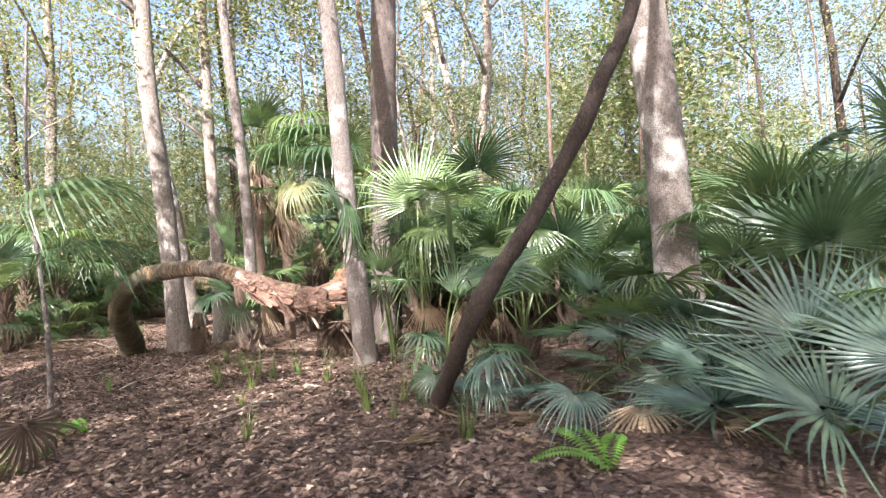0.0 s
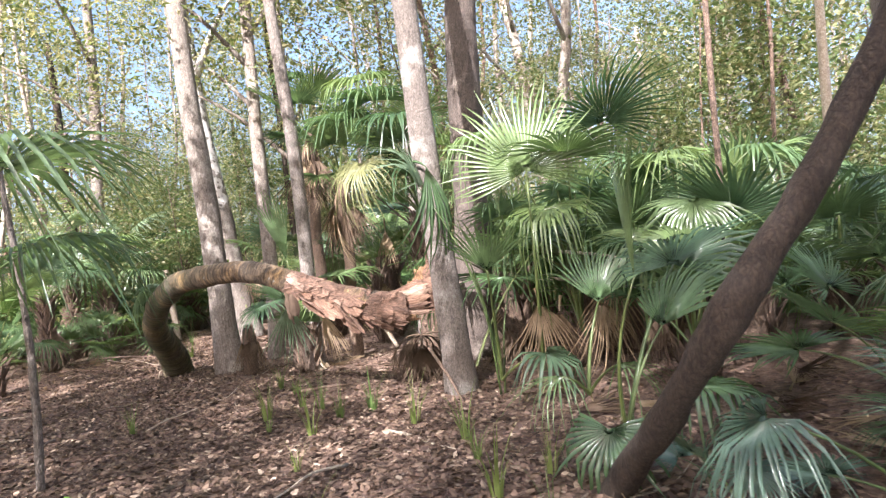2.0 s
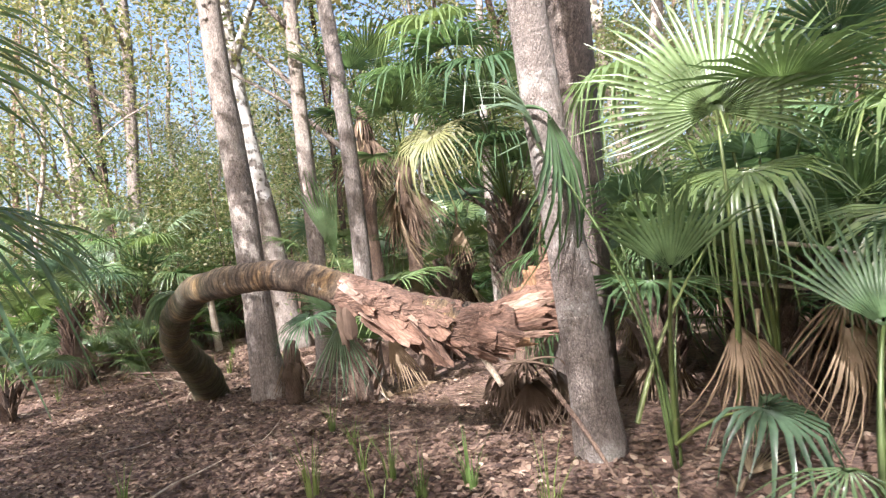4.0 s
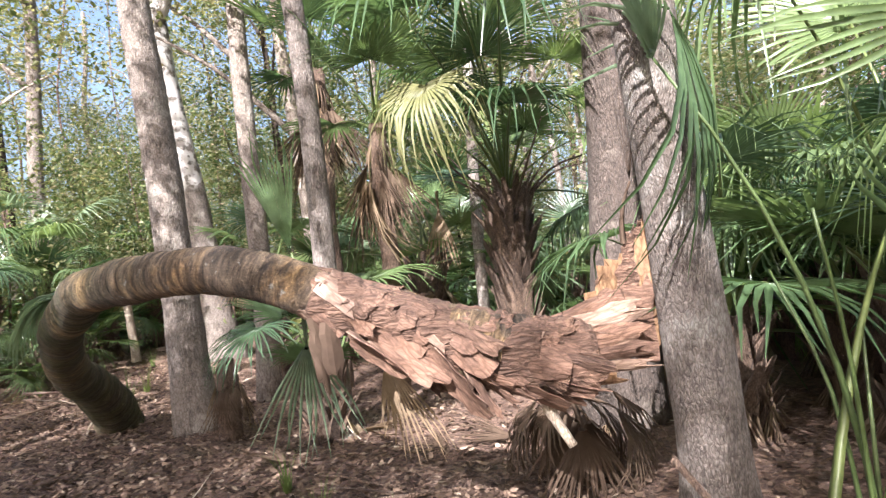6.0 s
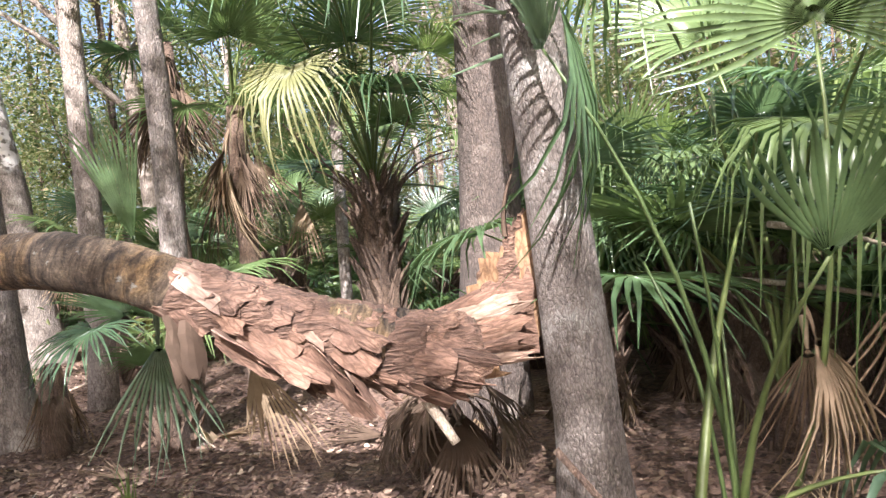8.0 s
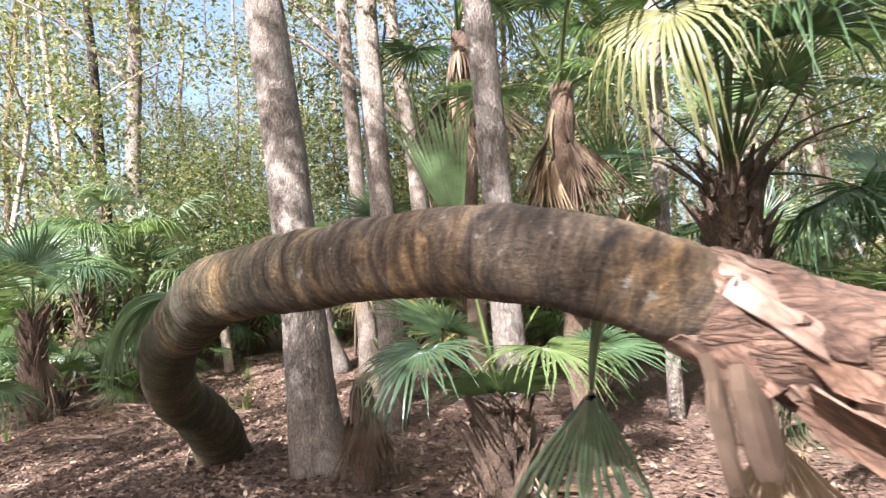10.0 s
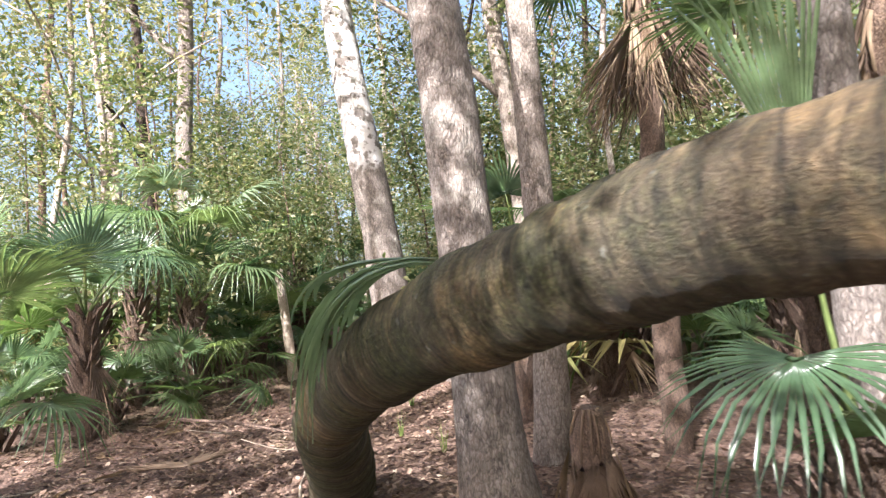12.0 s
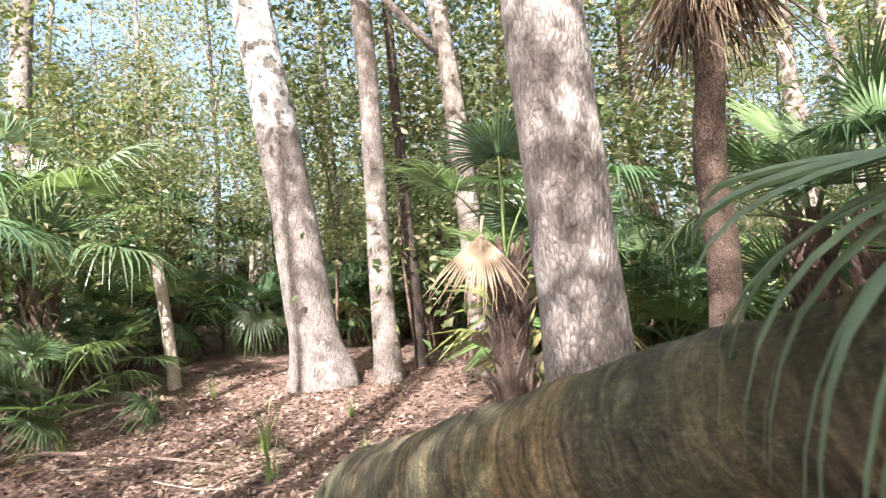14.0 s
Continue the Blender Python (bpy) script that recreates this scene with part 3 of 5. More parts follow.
# out-of-view saplings added beside and behind the walk so their crowns block sun
for i, (x, y, h, n, s) in enumerate([(-7.0, 6.9, 4.9, 5, 1.2), (-7.7, 7.5, 4.6, 4, 1.2), (-6.4, 6.6, 5.0, 3, 1.0), (-4.7, 1.5, 5.5, 3, 1.2), (-6.0, 3.2, 5.0, 3, 1.2), (-1.8, -2.2, 6.5, 4, 1.4), (-3.4, -1.6, 6.0, 3, 1.2)]):
    sapling(x, y, h, 700 + i, n, low=0.5, s=s)
count = 0
for i in range(3000):
    if count >= 120:
        break
    a, d = rg.uniform(-62, 50), 10 + 28 * rg.random()
    x, y = -2 + d * math.sin(radians(a)), 5 + d * math.cos(radians(a))
    if not free(x, y, 0.9):
        continue
    kept.append((x, y))
    count += 1
    sapling(x, y, rg.uniform(2.5, 7.0), 300 + i, rg.choice((3, 4, 5)), s=rg.uniform(0.9, 1.6))

# unseen tall trees added beside and behind the walker: their crowns shade the path
SHADE = [crown_mesh("crown", 2600, 2.9, 1.5, 0.18, 51 + i, M_CROWN, 15, 0.42) for i in range(4)]
sr = random.Random(9)
for i, (x, y, h) in enumerate([(-9.6, 5.0, 10.5), (-11.0, 0.5, 11.5), (-9.6, -3.4, 10.0), (-1.2, -4.6, 10.5), (1.6, -4.2, 11.0), (-0.8, -7.5, 12.0), (5.2, -1.5, 10.5), (-6.0, -7.0, 12.0), (6.5, 2.8, 10.0)]):
    t = tree(x, y, sr.uniform(0.14, 0.24), sr.choice(BARKS), "unseen tall broadleaved tree added so its crown shades the path", (sr.uniform(-0.3, 0.3), sr.uniform(-0.3, 0.3)), h, crown=False, seed=400 + i, group="shade trees", seg=10, limbs=0, step=0.8)
    for k in range(4):
        a, L = radians(k * 90 + sr.uniform(-30, 30)), sr.uniform(2.0, 3.6)
        b = Vector((0, 0, h * 0.68 + 0.5 * k))
        e = b + Vector((math.cos(a) * L, math.sin(a) * L, L * 0.55))
        V, F, _ = tube(spline([b, b.lerp(e, 0.5) + Vector((0, 0, 0.3)), e], 3), np.linspace(0.075, 0.02, 7), 6, 0.1, k)
        obj("branch", V, F, M_GREY, t)
        if k < (1, 1, 1, 1, 2, 1, 1, 1, 1)[i]:
            share("crown", SHADE[(i + k) % 4], Matrix.Translation(e) @ pose(0, 0, 0, 0, 0, sr.uniform(0, 360)) @ Matrix.Scale(sr.uniform(0.75, 1.0), 4), t)

# three more unseen trees: slim trunks added to throw shadow bars on the path
for i, (x, y, h) in enumerate([(-10.2, 8.6, 12.0), (-11.3, 9.3, 12.5), (-9.3, 7.4, 11.5)]):
    tree(x, y, 0.12 + 0.03 * i, BARKS[i], "unseen tall slender tree added west of the path for its shadow", (0.05 * i - 0.1, 0.0), h, seed=440 + i, group="shade trees", seg=8, limbs=0, step=0.9)
for i, (x, y, h) in enumerate([(-7.6, 20.6, 5.5), (-6.2, 20.2, 5.0), (-5.4, 19.0, 5.5), (-8.6, 21.9, 5.0), (-4.6, 22.0, 6.0), (-6.9, 21.6, 6.5), (-10.4, 23.4, 5.0), (-12.6, 22.4, 5.5), (-3.2, 20.0, 5.5), (-9.6, 25.0, 6.0)]):
    sapling(x, y, h, 800 + i, 4, low=0.4, s=1.1)

# single-crown trees added out of view, each placed to shade one sunny spot
for i, (x, y, h, k) in enumerate([(-9.4, -0.6, 9.3, 0.8), (-2.3, -2.7, 9.6, 0.75), (-12.6, 2.6, 9.5, 0.85), (0.5, -5.2, 9.4, 0.9), (-14.0, 5.2, 9.0, 0.6)]):
    t = tree(x, y, 0.15, BARKS[i], "unseen tall broadleaved tree added so its crown shades the path", (0.1, -0.1), h, crown=False, seed=460 + i, group="shade trees", seg=8, limbs=0, step=0.9)
    share("crown", SHADE[i % 4], Matrix.Translation((h * 0.025, -h * 0.025, h)) @ pose(0, 0, 0, 0, 0, 70 * i) @ Matrix.Scale(k, 4), t)

# far woods: leaves and trunks past the trees that can be told apart
fr = np.random.RandomState(8)
ang, dist = np.radians(fr.uniform(-75, 68, 420)), fr.uniform(40, 75, 420)
clumps = np.c_[-2 + dist * np.sin(ang), 5 + dist * np.cos(ang), fr.uniform(0.3, 13, 420)]
V, F = leaf_cloud(52000, clumps, None, 0.36, fr, 1.3)
tagged(obj("far_woods", V, F, M_UNDER, smooth=False), "distant sunlit yellow-green woodland foliage", "foliage", kind="stuff")

# undergrowth that no one could count: low fans and shrubs past the near palms
UV0 = fan(0.7, 0.7, 14, 115, 15, 0.2, 0.2, 0.3, 5, stations=(0.06, 0.45, 1.0), cut=0.4)
ur = np.random.RandomState(3)
allV, allF, allI, off = [], [], [], 0
base = np.array(UV0[0])
for i in range(520):
    a, d = math.radians(ur.uniform(-70, 60)), 10.5 + 26 * ur.rand() ** 1.2
    x, y = -2.5 + d * math.sin(a), 5 + d * math.cos(a)
    if (x < 3.8 and y < 16.5) or (-11.6 < x < -5.2 and y < 21) or (abs(x + 8.3 + (y - 16) * 0.1) < 1.7 and y < 25):
        continue
    for k in range(5):
        m = np.array((pose(x, y, ground_z(x, y), 0, 0, ur.uniform(0, 360)) @ pose(0, 0, ur.uniform(0, 0.5), ur.uniform(-20, 20), -ur.uniform(15, 80)) @ Matrix.Scale(ur.uniform(0.9, 1.5), 4)))
        allV.append(base @ m[:3, :3].T + m[:3, 3])
        allF += [[q + off for q in f] for f in UV0[1]]
        off += len(base)
tagged(obj("palmetto_thicket", np.vstack(allV), allF, M_THICKET, smooth=False), "dense sunlit palmetto thicket under the trees", "undergrowth", kind="stuff")
n = 420
a, d = np.radians(ur.uniform(-72, 62, n)), 11 + 30 * ur.rand(n)
c = np.c_[-2.5 + d * np.sin(a), 5 + d * np.cos(a), ur.uniform(0.2, 2.4, n)]
ok = ~(((c[:, 0] < 4) & (c[:, 1] < 16.8)) | ((np.abs(c[:, 0] + 8.3 + (c[:, 1] - 16) * 0.1) < 2.0) & (c[:, 1] < 24)))
V, F = leaf_cloud(16000, c[ok], None, 0.16, ur, 0.5)
tagged(obj("shrub_undergrowth", V, F, M_UNDER, smooth=False), "sunlit yellow-green shrubs filling the forest understorey", "undergrowth", kind="stuff")

# ---- torn end of the fallen palm ----
lo = np.array(log.location)


def shard(L, w, th, bend, seed, ragged=0.25, taper=0.3):
    """A curved, ragged sheet of bark along +x, hollow side down, with real thickness."""
    rs = np.random.RandomState(seed)
    nx, ny = 7, 5
    top = []
    for i in range(nx):
        u = i / (nx - 1)
        ww = w * (1 - taper * u ** 3) * (1 + rs.uniform(-ragged, ragged) * 0.5)
        for j in range(ny):
            q = j / (ny - 1) * 2 - 1
            ex = rs.uniform(-0.3, 0.08) * L if i == nx - 1 else (rs.uniform(-0.05, 0.05) * L if i == 0 else 0)
            top.append((u * L + ex, q * ww * 0.5, -abs(q) ** 2 * w * 0.2 + bend * L * u * u + rs.uniform(-0.004, 0.004)))
    T = np.array(top)
    B = T - np.array([0, 0, th])
    V = np.vstack([T, B])
    m = nx * ny
    F = []
    for i in range(nx - 1):
        for j in range(ny - 1):
            q = [i * ny + j, (i + 1) * ny + j, (i + 1) * ny + j + 1, i * ny + j + 1]
            F += [q, [k + m for k in q[::-1]]]
    rim = [(i * ny, (i + 1) * ny) for i in range(nx - 1)] + [((nx - 1) * ny + j, (nx - 1) * ny + j + 1) for j in range(ny - 1)]
    rim += [((i + 1) * ny + ny - 1, i * ny + ny - 1) for i in range(nx - 1)] + [(j + 1, j) for j in range(ny - 1)]
    F += [[b, a, a + m, b + m] for a, b in rim]
    return V, F


PL = []
for i in range(7):
    V, F = shard((0.26, 0.34, 0.22, 0.3, 0.2, 0.4, 0.28)[i], (0.12, 0.15, 0.10, 0.13, 0.09, 0.10, 0.17)[i], 0.004, (0.02, 0.06, -0.03, 0.1, 0.03, 0.08, 0.0)[i], 90 + i)
    t = obj("bark_plate", V, F, (M_PLATE, M_TORN, M_PLATE2, M_TORN, M_PLATE2, M_PLATE, M_PLATE)[i], smooth=False)
    PL.append(t.data)
    bpy.data.objects.remove(t)
rp = random.Random(21)
tang = np.gradient(path, axis=0)
tang /= np.linalg.norm(tang, axis=1)[:, None]
k0 = 9 * PER - 10
ends = np.linspace(0, 1, len(path) - k0)
V, F, UV = tube(path[k0:] - lo, rad[k0:] * (1.0 + 0.07 * np.minimum(1, ends * 8)), 40, 0.16, 5, freq=7)
torn = obj("torn_bark", V, F, M_TORN, log, "fibrous red-brown torn bark", uv=UV)
for i in range(170):
    u = 8.85 + 2.55 * rp.random() if i > 34 else rp.uniform(8.62, 9.15)
    k = min(len(path) - 1, int(u * PER))
    t = Vector(tang[k])
    a = rp.uniform(-2.9, 2.9)
    side = t.cross(Vector((0, 0, 1))).normalized()
    up = side.cross(t).normalized()
    nrm = up * math.cos(a) + side * math.sin(a)
    low = max(0.0, -math.cos(a))
    fall = Vector((0, 0, -1)) - t * (-t.z)
    fall = fall - nrm * fall.dot(nrm)
    x = (t + nrm * (-0.02 + 0.05 * rp.random() + 0.10 * low * rp.random()) + fall * rp.uniform(0.0, 0.75) * (1.0 if u < 10.2 else 0.35) + Vector((0, 0, -0.2 * low * rp.random()))).normalized()
    y = nrm.cross(x).normalized()
    z = x.cross(y)
    m = Matrix((x, y, z)).transposed().to_4x4()
    at = Vector(path[k]) - Vector(lo) + nrm * (rad[k] * 1.03)
    share("bark_plate", PL[rp.randrange(7)], Matrix.Translation(at) @ m @ Matrix.Diagonal((rp.uniform(0.35, 1.1), rp.uniform(0.5, 1.5), 1.0, 1.0)), torn)
# long strips hanging below the torn stretch
for i, (a, b) in enumerate([((-2.88, 8.72, 1.3), (-2.86, 8.7, 0.95)), ((-2.72, 8.68, 1.22), (-2.44, 8.66, 0.98)), ((-2.36, 8.66, 1.12), (-2.14, 8.62, 0.80)), ((-2.2, 8.68, 1.02), (-2.09, 8.64, 0.80)), ((-2.62, 8.66, 1.22), (-2.3, 8.62, 0.96)), ((-1.9, 8.72, 0.93), (-1.62, 8.70, 0.85)), ((-2.82, 8.7, 1.27), (-2.80, 8.66, 1.0))]):
    d = Vector(b) - Vector(a)
    V, F = shard(d.length, 0.125 if i in (1, 2, 4) else 0.085, 0.006, 0.06, 120 + i, 0.5)
    s = obj("bark_strip", V, F, M_PLATE if i % 6 else M_DUSK, torn, "hanging strip of torn bark", smooth=False)
    s.matrix_basis = aim(Vector(a) - Vector(lo), Vector(b) - Vector(lo), rp.uniform(-60, 60))


def splinter(a, b, w, th, name, mat, roll, seed, label="", taper=0.55):
    d = Vector(b) - Vector(a)
    V, F = shard(d.length, w, th, 0.03, seed, 0.5, taper)
    s = obj(name, V, F, mat, log, label, smooth=False)
    s.matrix_basis = aim(Vector(a) - Vector(lo), Vector(b) - Vector(lo), roll)


def torn_sheet(x0, x1, y, low, left, peak, seed, th=0.012, lean=0.1):
    """A standing sheet of torn wood whose ragged upper edge climbs from left to peak."""
    rs = np.random.RandomState(seed)
    nx, nz = 22, 6
    T = []
    for i in range(nx):
        u = i / (nx - 1)
        top = left + (peak - left) * u ** 1.3 + rs.uniform(-0.035, 0.03) * (1 if i % 2 else 0.4)
        for j in range(nz):
            w = j / (nz - 1)
            T.append((x0 + (x1 - x0) * u + rs.uniform(-0.006, 0.006) * j, y + lean * w * (top - low) + 0.03 * math.sin(u * 5 + seed) + rs.uniform(-0.005, 0.005), low + 0.04 * math.sin(u * 9 + seed) + (top - low) * w))
    T = np.array(T)
    m = nx * nz
    V = np.vstack([T, T + np.array([0, th, 0])]) - lo
    F = []
    for i in range(nx - 1):
        for j in range(nz - 1):
            q = [i * nz + j, (i + 1) * nz + j, (i + 1) * nz + j + 1, i * nz + j + 1]
            F += [q, [k + m for k in q[::-1]]]
    rim = [(i * nz, (i + 1) * nz) for i in range(nx - 1)] + [((nx - 1) * nz + j, (nx - 1) * nz + j + 1) for j in range(nz - 1)]
    rim += [((i + 1) * nz + nz - 1, i * nz + nz - 1) for i in range(nx - 1)] + [(j + 1, j) for j in range(nz - 1)]
    return V, F + [[b, a, a + m, b + m] for a, b in rim]


for x0, x1, y, low, left, peak, seed, mt, lab in [(-1.72, -1.29, 8.94, 1.0, 1.2, 1.63, 4, M_SPLINT, "ragged standing sheet of torn orange wood"), (-1.56, -1.27, 9.0, 1.2, 1.36, 1.70, 9, M_TORN, "dark torn fibre behind the orange wood"), (-1.9, -1.33, 8.86, 0.98, 1.13, 1.36, 15, M_PLATE, "pale inner bark curling up from the break"), (-1.75, -1.45, 8.845, 1.0, 1.1, 1.22, 22, M_PLATE, "red-brown torn bark")]:
    V, F = torn_sheet(x0, x1, y, low, left, peak, seed)
    obj("torn_sheet", V, F, mt, log, lab, smooth=False)
for i, (ax, az, bx, bz, w, yy) in enumerate([(-1.88, 1.11, -1.34, 1.22, 0.11, 8.80), (-1.84, 1.05, -1.36, 1.12, 0.10, 8.775), (-1.86, 1.0, -1.38, 1.03, 0.09, 8.77), (-1.8, 0.95, -1.34, 0.95, 0.07, 8.775), (-1.84, 0.93, -1.5, 0.9, 0.075, 8.76), (-1.8, 1.0, -1.36, 0.98, 0.08, 9.0), (-1.84, 1.16, -1.5, 1.27, 0.09, 8.83)]):
    splinter((ax, yy, az), (bx, yy + 0.03, bz), w, 0.008, "splinter", (M_PLATE2, M_PLATE, M_PLATE, M_PLATE2, M_SPLINT)[i % 5], (82, 76, 95, 100, 88, 120, 60)[i], 140 + i, "pale split board of torn wood", 0.4)
V, F, _ = tube(spline([(-1.95, 8.84, 0.95), (-1.88, 8.8, 0.8), (-1.78, 8.76, 0.62)], 4) - lo, np.linspace(0.03, 0.02, 9), 8, 0.15, 3)
obj("stub", V, F, M_LITWOOD, log, "pale broken root stub")
for i in range(46):
    k = int((9.2 + 2.6 * rp.random()) * PER)
    c = Vector(path[k]) - Vector(lo)
    t = Vector(tang[k])
    a = rp.uniform(-2.8, 2.8)
    side = t.cross(Vector((0, 0, 1))).normalized()
    nrm = side.cross(t).normalized() * math.cos(a) + side * math.sin(a)
    s = c + nrm * rad[k]
    e = s + nrm * rp.uniform(0.01, 0.06) + t * rp.uniform(0.05, 0.2) + Vector((0, 0, -rp.uniform(0, 0.05)))
    if i == 0:
        V, F, _ = tube([(0, 0, 0), (0.5, 0, 0.03), (1, 0, 0)], [0.018, 0.016, 0.006], 4)
        first = obj("fibre", V, F, M_PLATE, log)
        first.matrix_basis = aim(s, e, 0, (e - s).length)
    else:
        share("fibre", first.data, aim(s, e, 0, (e - s).length), log)

# ---- palms and palmettos ----
p4 = palm(-3.62, 11.45, 0.7, 0.13, "short palm with broad upright green fans beside the bent palm", green=2, dead=2, seed=3, low=20, high=60)
frond(p4, (-3.78, 11.36, 1.7), 1.1, nod=2, droop=0.02, tip=0.03, spread=17, roll=60, seed=1, n=16, cut=0.6)
frond(p4, (-3.58, 11.1, 0.8), 0.5, nod=-20, droop=0.05, tip=0.1, roll=0, seed=2, cut=0.55)
frond(p4, (-3.3, 11.15, 1.05), 0.6, nod=45, droop=0.2, seed=4)
frond(p4, (-4.0, 10.95, 1.1), 0.6, nod=50, droop=0.3, seed=3)
frond(p4, (-3.2, 11.9, 1.4), 0.8, nod=30, seed=5)

p1 = palm(-1.78, 12.5, 2.1, 0.17, "cabbage palm with a boot-covered trunk and spreading green fans", green=4, dead=1, size=1.15, seed=5, low=-10, high=80)
frond(p1, (-2.45, 11.0, 2.95), 0.8, mat=M_YELLOW, nod=62, droop=0.3, tip=0.5, seed=21, label="yellowing frond")
for i, h in enumerate([(-1.95, 11.5, 3.3), (-1.30, 11.35, 3.15), (-2.35, 12.0, 3.45), (-1.0, 12.2, 3.0), (-1.7, 11.9, 3.7), (-2.7, 12.4, 3.0), (-1.1, 11.6, 2.5), (-2.0, 13.3, 3.3), (-1.75, 11.1, 2.75)]):
    frond(p1, h, 0.78, nod=10 + 9 * (i % 4), droop=0.2, tip=0.15 + 0.1 * (i % 3), seed=22 + i)
for i, h in enumerate([(-2.15, 10.7, 3.75), (-2.6, 11.0, 3.6), (-1.8, 10.6, 3.5), (-2.3, 10.9, 4.1)]):
    frond(p1, h, 0.85, nod=24 + 8 * i, droop=0.3, tip=0.3, seed=122 + i, n=40, cut=0.5)
for i in range(9):
    a = radians(i * 40 + 10)
    V, F, _ = tube(spline([(0.1 * math.cos(a), 0.1 * math.sin(a), 1.9), (0.5 * math.cos(a), 0.5 * math.sin(a), 2.25), (0.95 * math.cos(a), 0.95 * math.sin(a), 2.35 + 0.3 * (i % 2))], 3), np.linspace(0.018, 0.007, 7), 5)
    obj("stalk", V, F, M_FIBRE, p1, "bare dried leaf stalk")
palm(-3.05, 12.2, 2.9, 0.09, "palm with a thick skirt of dead brown fronds", green=6, dead=9, size=1.15, seed=6, booted=False, low=10, high=70)
palm(-4.02, 13.9, 4.15, 0.10, "palm with a rough trunk and a drooping skirt of dead fronds", green=8, dead=18, size=1.2, seed=7, booted=False, low=10, high=75)
p5 = palm(0.95, 9.7, 0.6, 0.16, "large clump of broad green fan palm", green=9, dead=4, size=1.35, seed=8, low=15, high=80)
p6 = palm(0.2, 9.25, 0.3, 0.12, "fan palm with long-stalked drooping fronds", green=2, dead=2, size=1.1, seed=9, low=35, high=75)
frond(p6, (-0.15, 8.95, 1.58), 0.72, base=(-1.15, -1.0, 0.25), nod=10, droop=0.1, tip=0.2, seed=11, n=26, cut=0.2)
frond(p6, (-0.3, 8.25, 2.25), 0.95, base=(-0.5, -0.7, 0.1), nod=8, droop=0.12, seed=12, n=46)
frond(p6, (0.1, 8.3, 2.35), 0.9, nod=40, droop=0.2, seed=14)
frond(p6, (-0.62, 8.95, 2.75), 0.85, nod=70, droop=0.3, tip=0.7, seed=13)
frond(p6, (-0.1, 8.5, 1.9), 0.8, nod=75, droop=0.2, tip=0.6, seed=15)
frond(p6, (0.55, 8.6, 2.7), 0.9, nod=20, droop=0.2, seed=16)
frond(p6, (0.05, 9.5, 2.6), 0.9, nod=20, droop=0.2, seed=17)
pa = palm(-0.72, 8.35, 0.15, 0.07, "young fan palm growing against the grey tree", "young_palm", green=0, dead=0, seed=4, booted=False)
frond(pa, (-1.36, 8.42, 2.22), 0.68, nod=-4, droop=0.06, tip=0.35, spread=75, seed=31, n=22, cut=0.4, mat=M_PALEFROND)
frond(pa, (-0.75, 7.75, 1.35), 0.62, nod=0, droop=0.02, tip=0.1, spread=55, seed=32, n=20)
frond(pa, (-0.3, 8.0, 0.55), 0.6, nod=40, droop=0.3, tip=0.6, seed=33, n=22)
for i in range(3):
    a = radians(60 + i * 80)
    h = 1.0 + 0.22 * i
    V, F, _ = tube(spline([(0.03 * math.cos(a), 0.03 * math.sin(a), 0), (0.12 * math.cos(a), 0.12 * math.sin(a), h * 0.6), (0.3 * math.cos(a), 0.3 * math.sin(a), h)], 3), np.linspace(0.012, 0.006, 7), 5)
    obj("stalk", V, F, M_STALK, pa)
pb = palm(0.02, 6.05, 0.15, 0.08, "young fan palm with dark upright folded fans", "young_palm", green=0, dead=0, seed=4, booted=False)
frond(pb, (0.1, 5.82, 1.28), 0.82, nod=-6, droop=0.0, tip=0.02, spread=26, seed=35, n=24, roll=70, fold=0.9)
frond(pb, (0.3, 6.15, 0.95), 0.75, nod=10, droop=0.1, tip=0.2, spread=70, seed=36, n=30)
frond(pb, (0.42, 5.95, 0.62), 0.55, nod=35, droop=0.2, tip=0.6, seed=37, n=26)
frond(pb, (-0.12, 5.8, 0.45), 0.5, nod=60, droop=0.2, tip=0.7, seed=38, n=24)
frond(pb, (0.5, 6.5, 1.3), 0.8, nod=20, droop=0.15, tip=0.3, seed=39, n=32)
pc = palm(-0.02, 7.4, 0.15, 0.08, "low fan palm with arching fronds on the litter", "young_palm", green=0, dead=1, seed=4, size=0.6, booted=False)
frond(pc, (-0.25, 7.15, 0.5), 0.62, nod=40, droop=0.25, tip=0.5, spread=70, seed=135, n=13, cut=0.15)
frond(pc, (0.2, 7.2, 0.55), 0.6, nod=45, droop=0.25, tip=0.5, spread=70, seed=136, n=13, cut=0.15)
frond(pc, (0.15, 7.6, 1.0), 0.75, nod=5, droop=0.05, tip=0.1, spread=60, seed=137, n=26)
palm(1.75, 8.5, 0.5, 0.14, "broad fan palm in the sunlit thicket", green=9, dead=4, size=1.15, seed=10, low=15, high=80)
palm(0.95, 7.75, 0.3, 0.12, "broad fan palm in the shady thicket", green=7, dead=3, size=1.0, seed=14, low=35, high=85)
palm(2.3, 10.2, 0.8, 0.14, "broad fan palm in the sunlit thicket", green=9, dead=3, size=1.25, seed=41, low=15, high=80)
for i, (x, y) in enumerate([(-0.25, 11.4), (0.45, 10.5), (1.25, 10.75), (2.0, 11.2), (0.9, 11.6), (-0.2, 12.4), (1.7, 12.2), (0.35, 9.75), (1.5, 9.6), (2.9, 9.1), (-0.45, 10.3)]):
    palm(x, y, 0.5 + 0.3 * (i % 3), 0.12, "fan palm in deep thicket shade with brown hanging fronds", green=8, dead=9, size=1.2, seed=230 + i, group="thicket palms", low=-5, high=75)
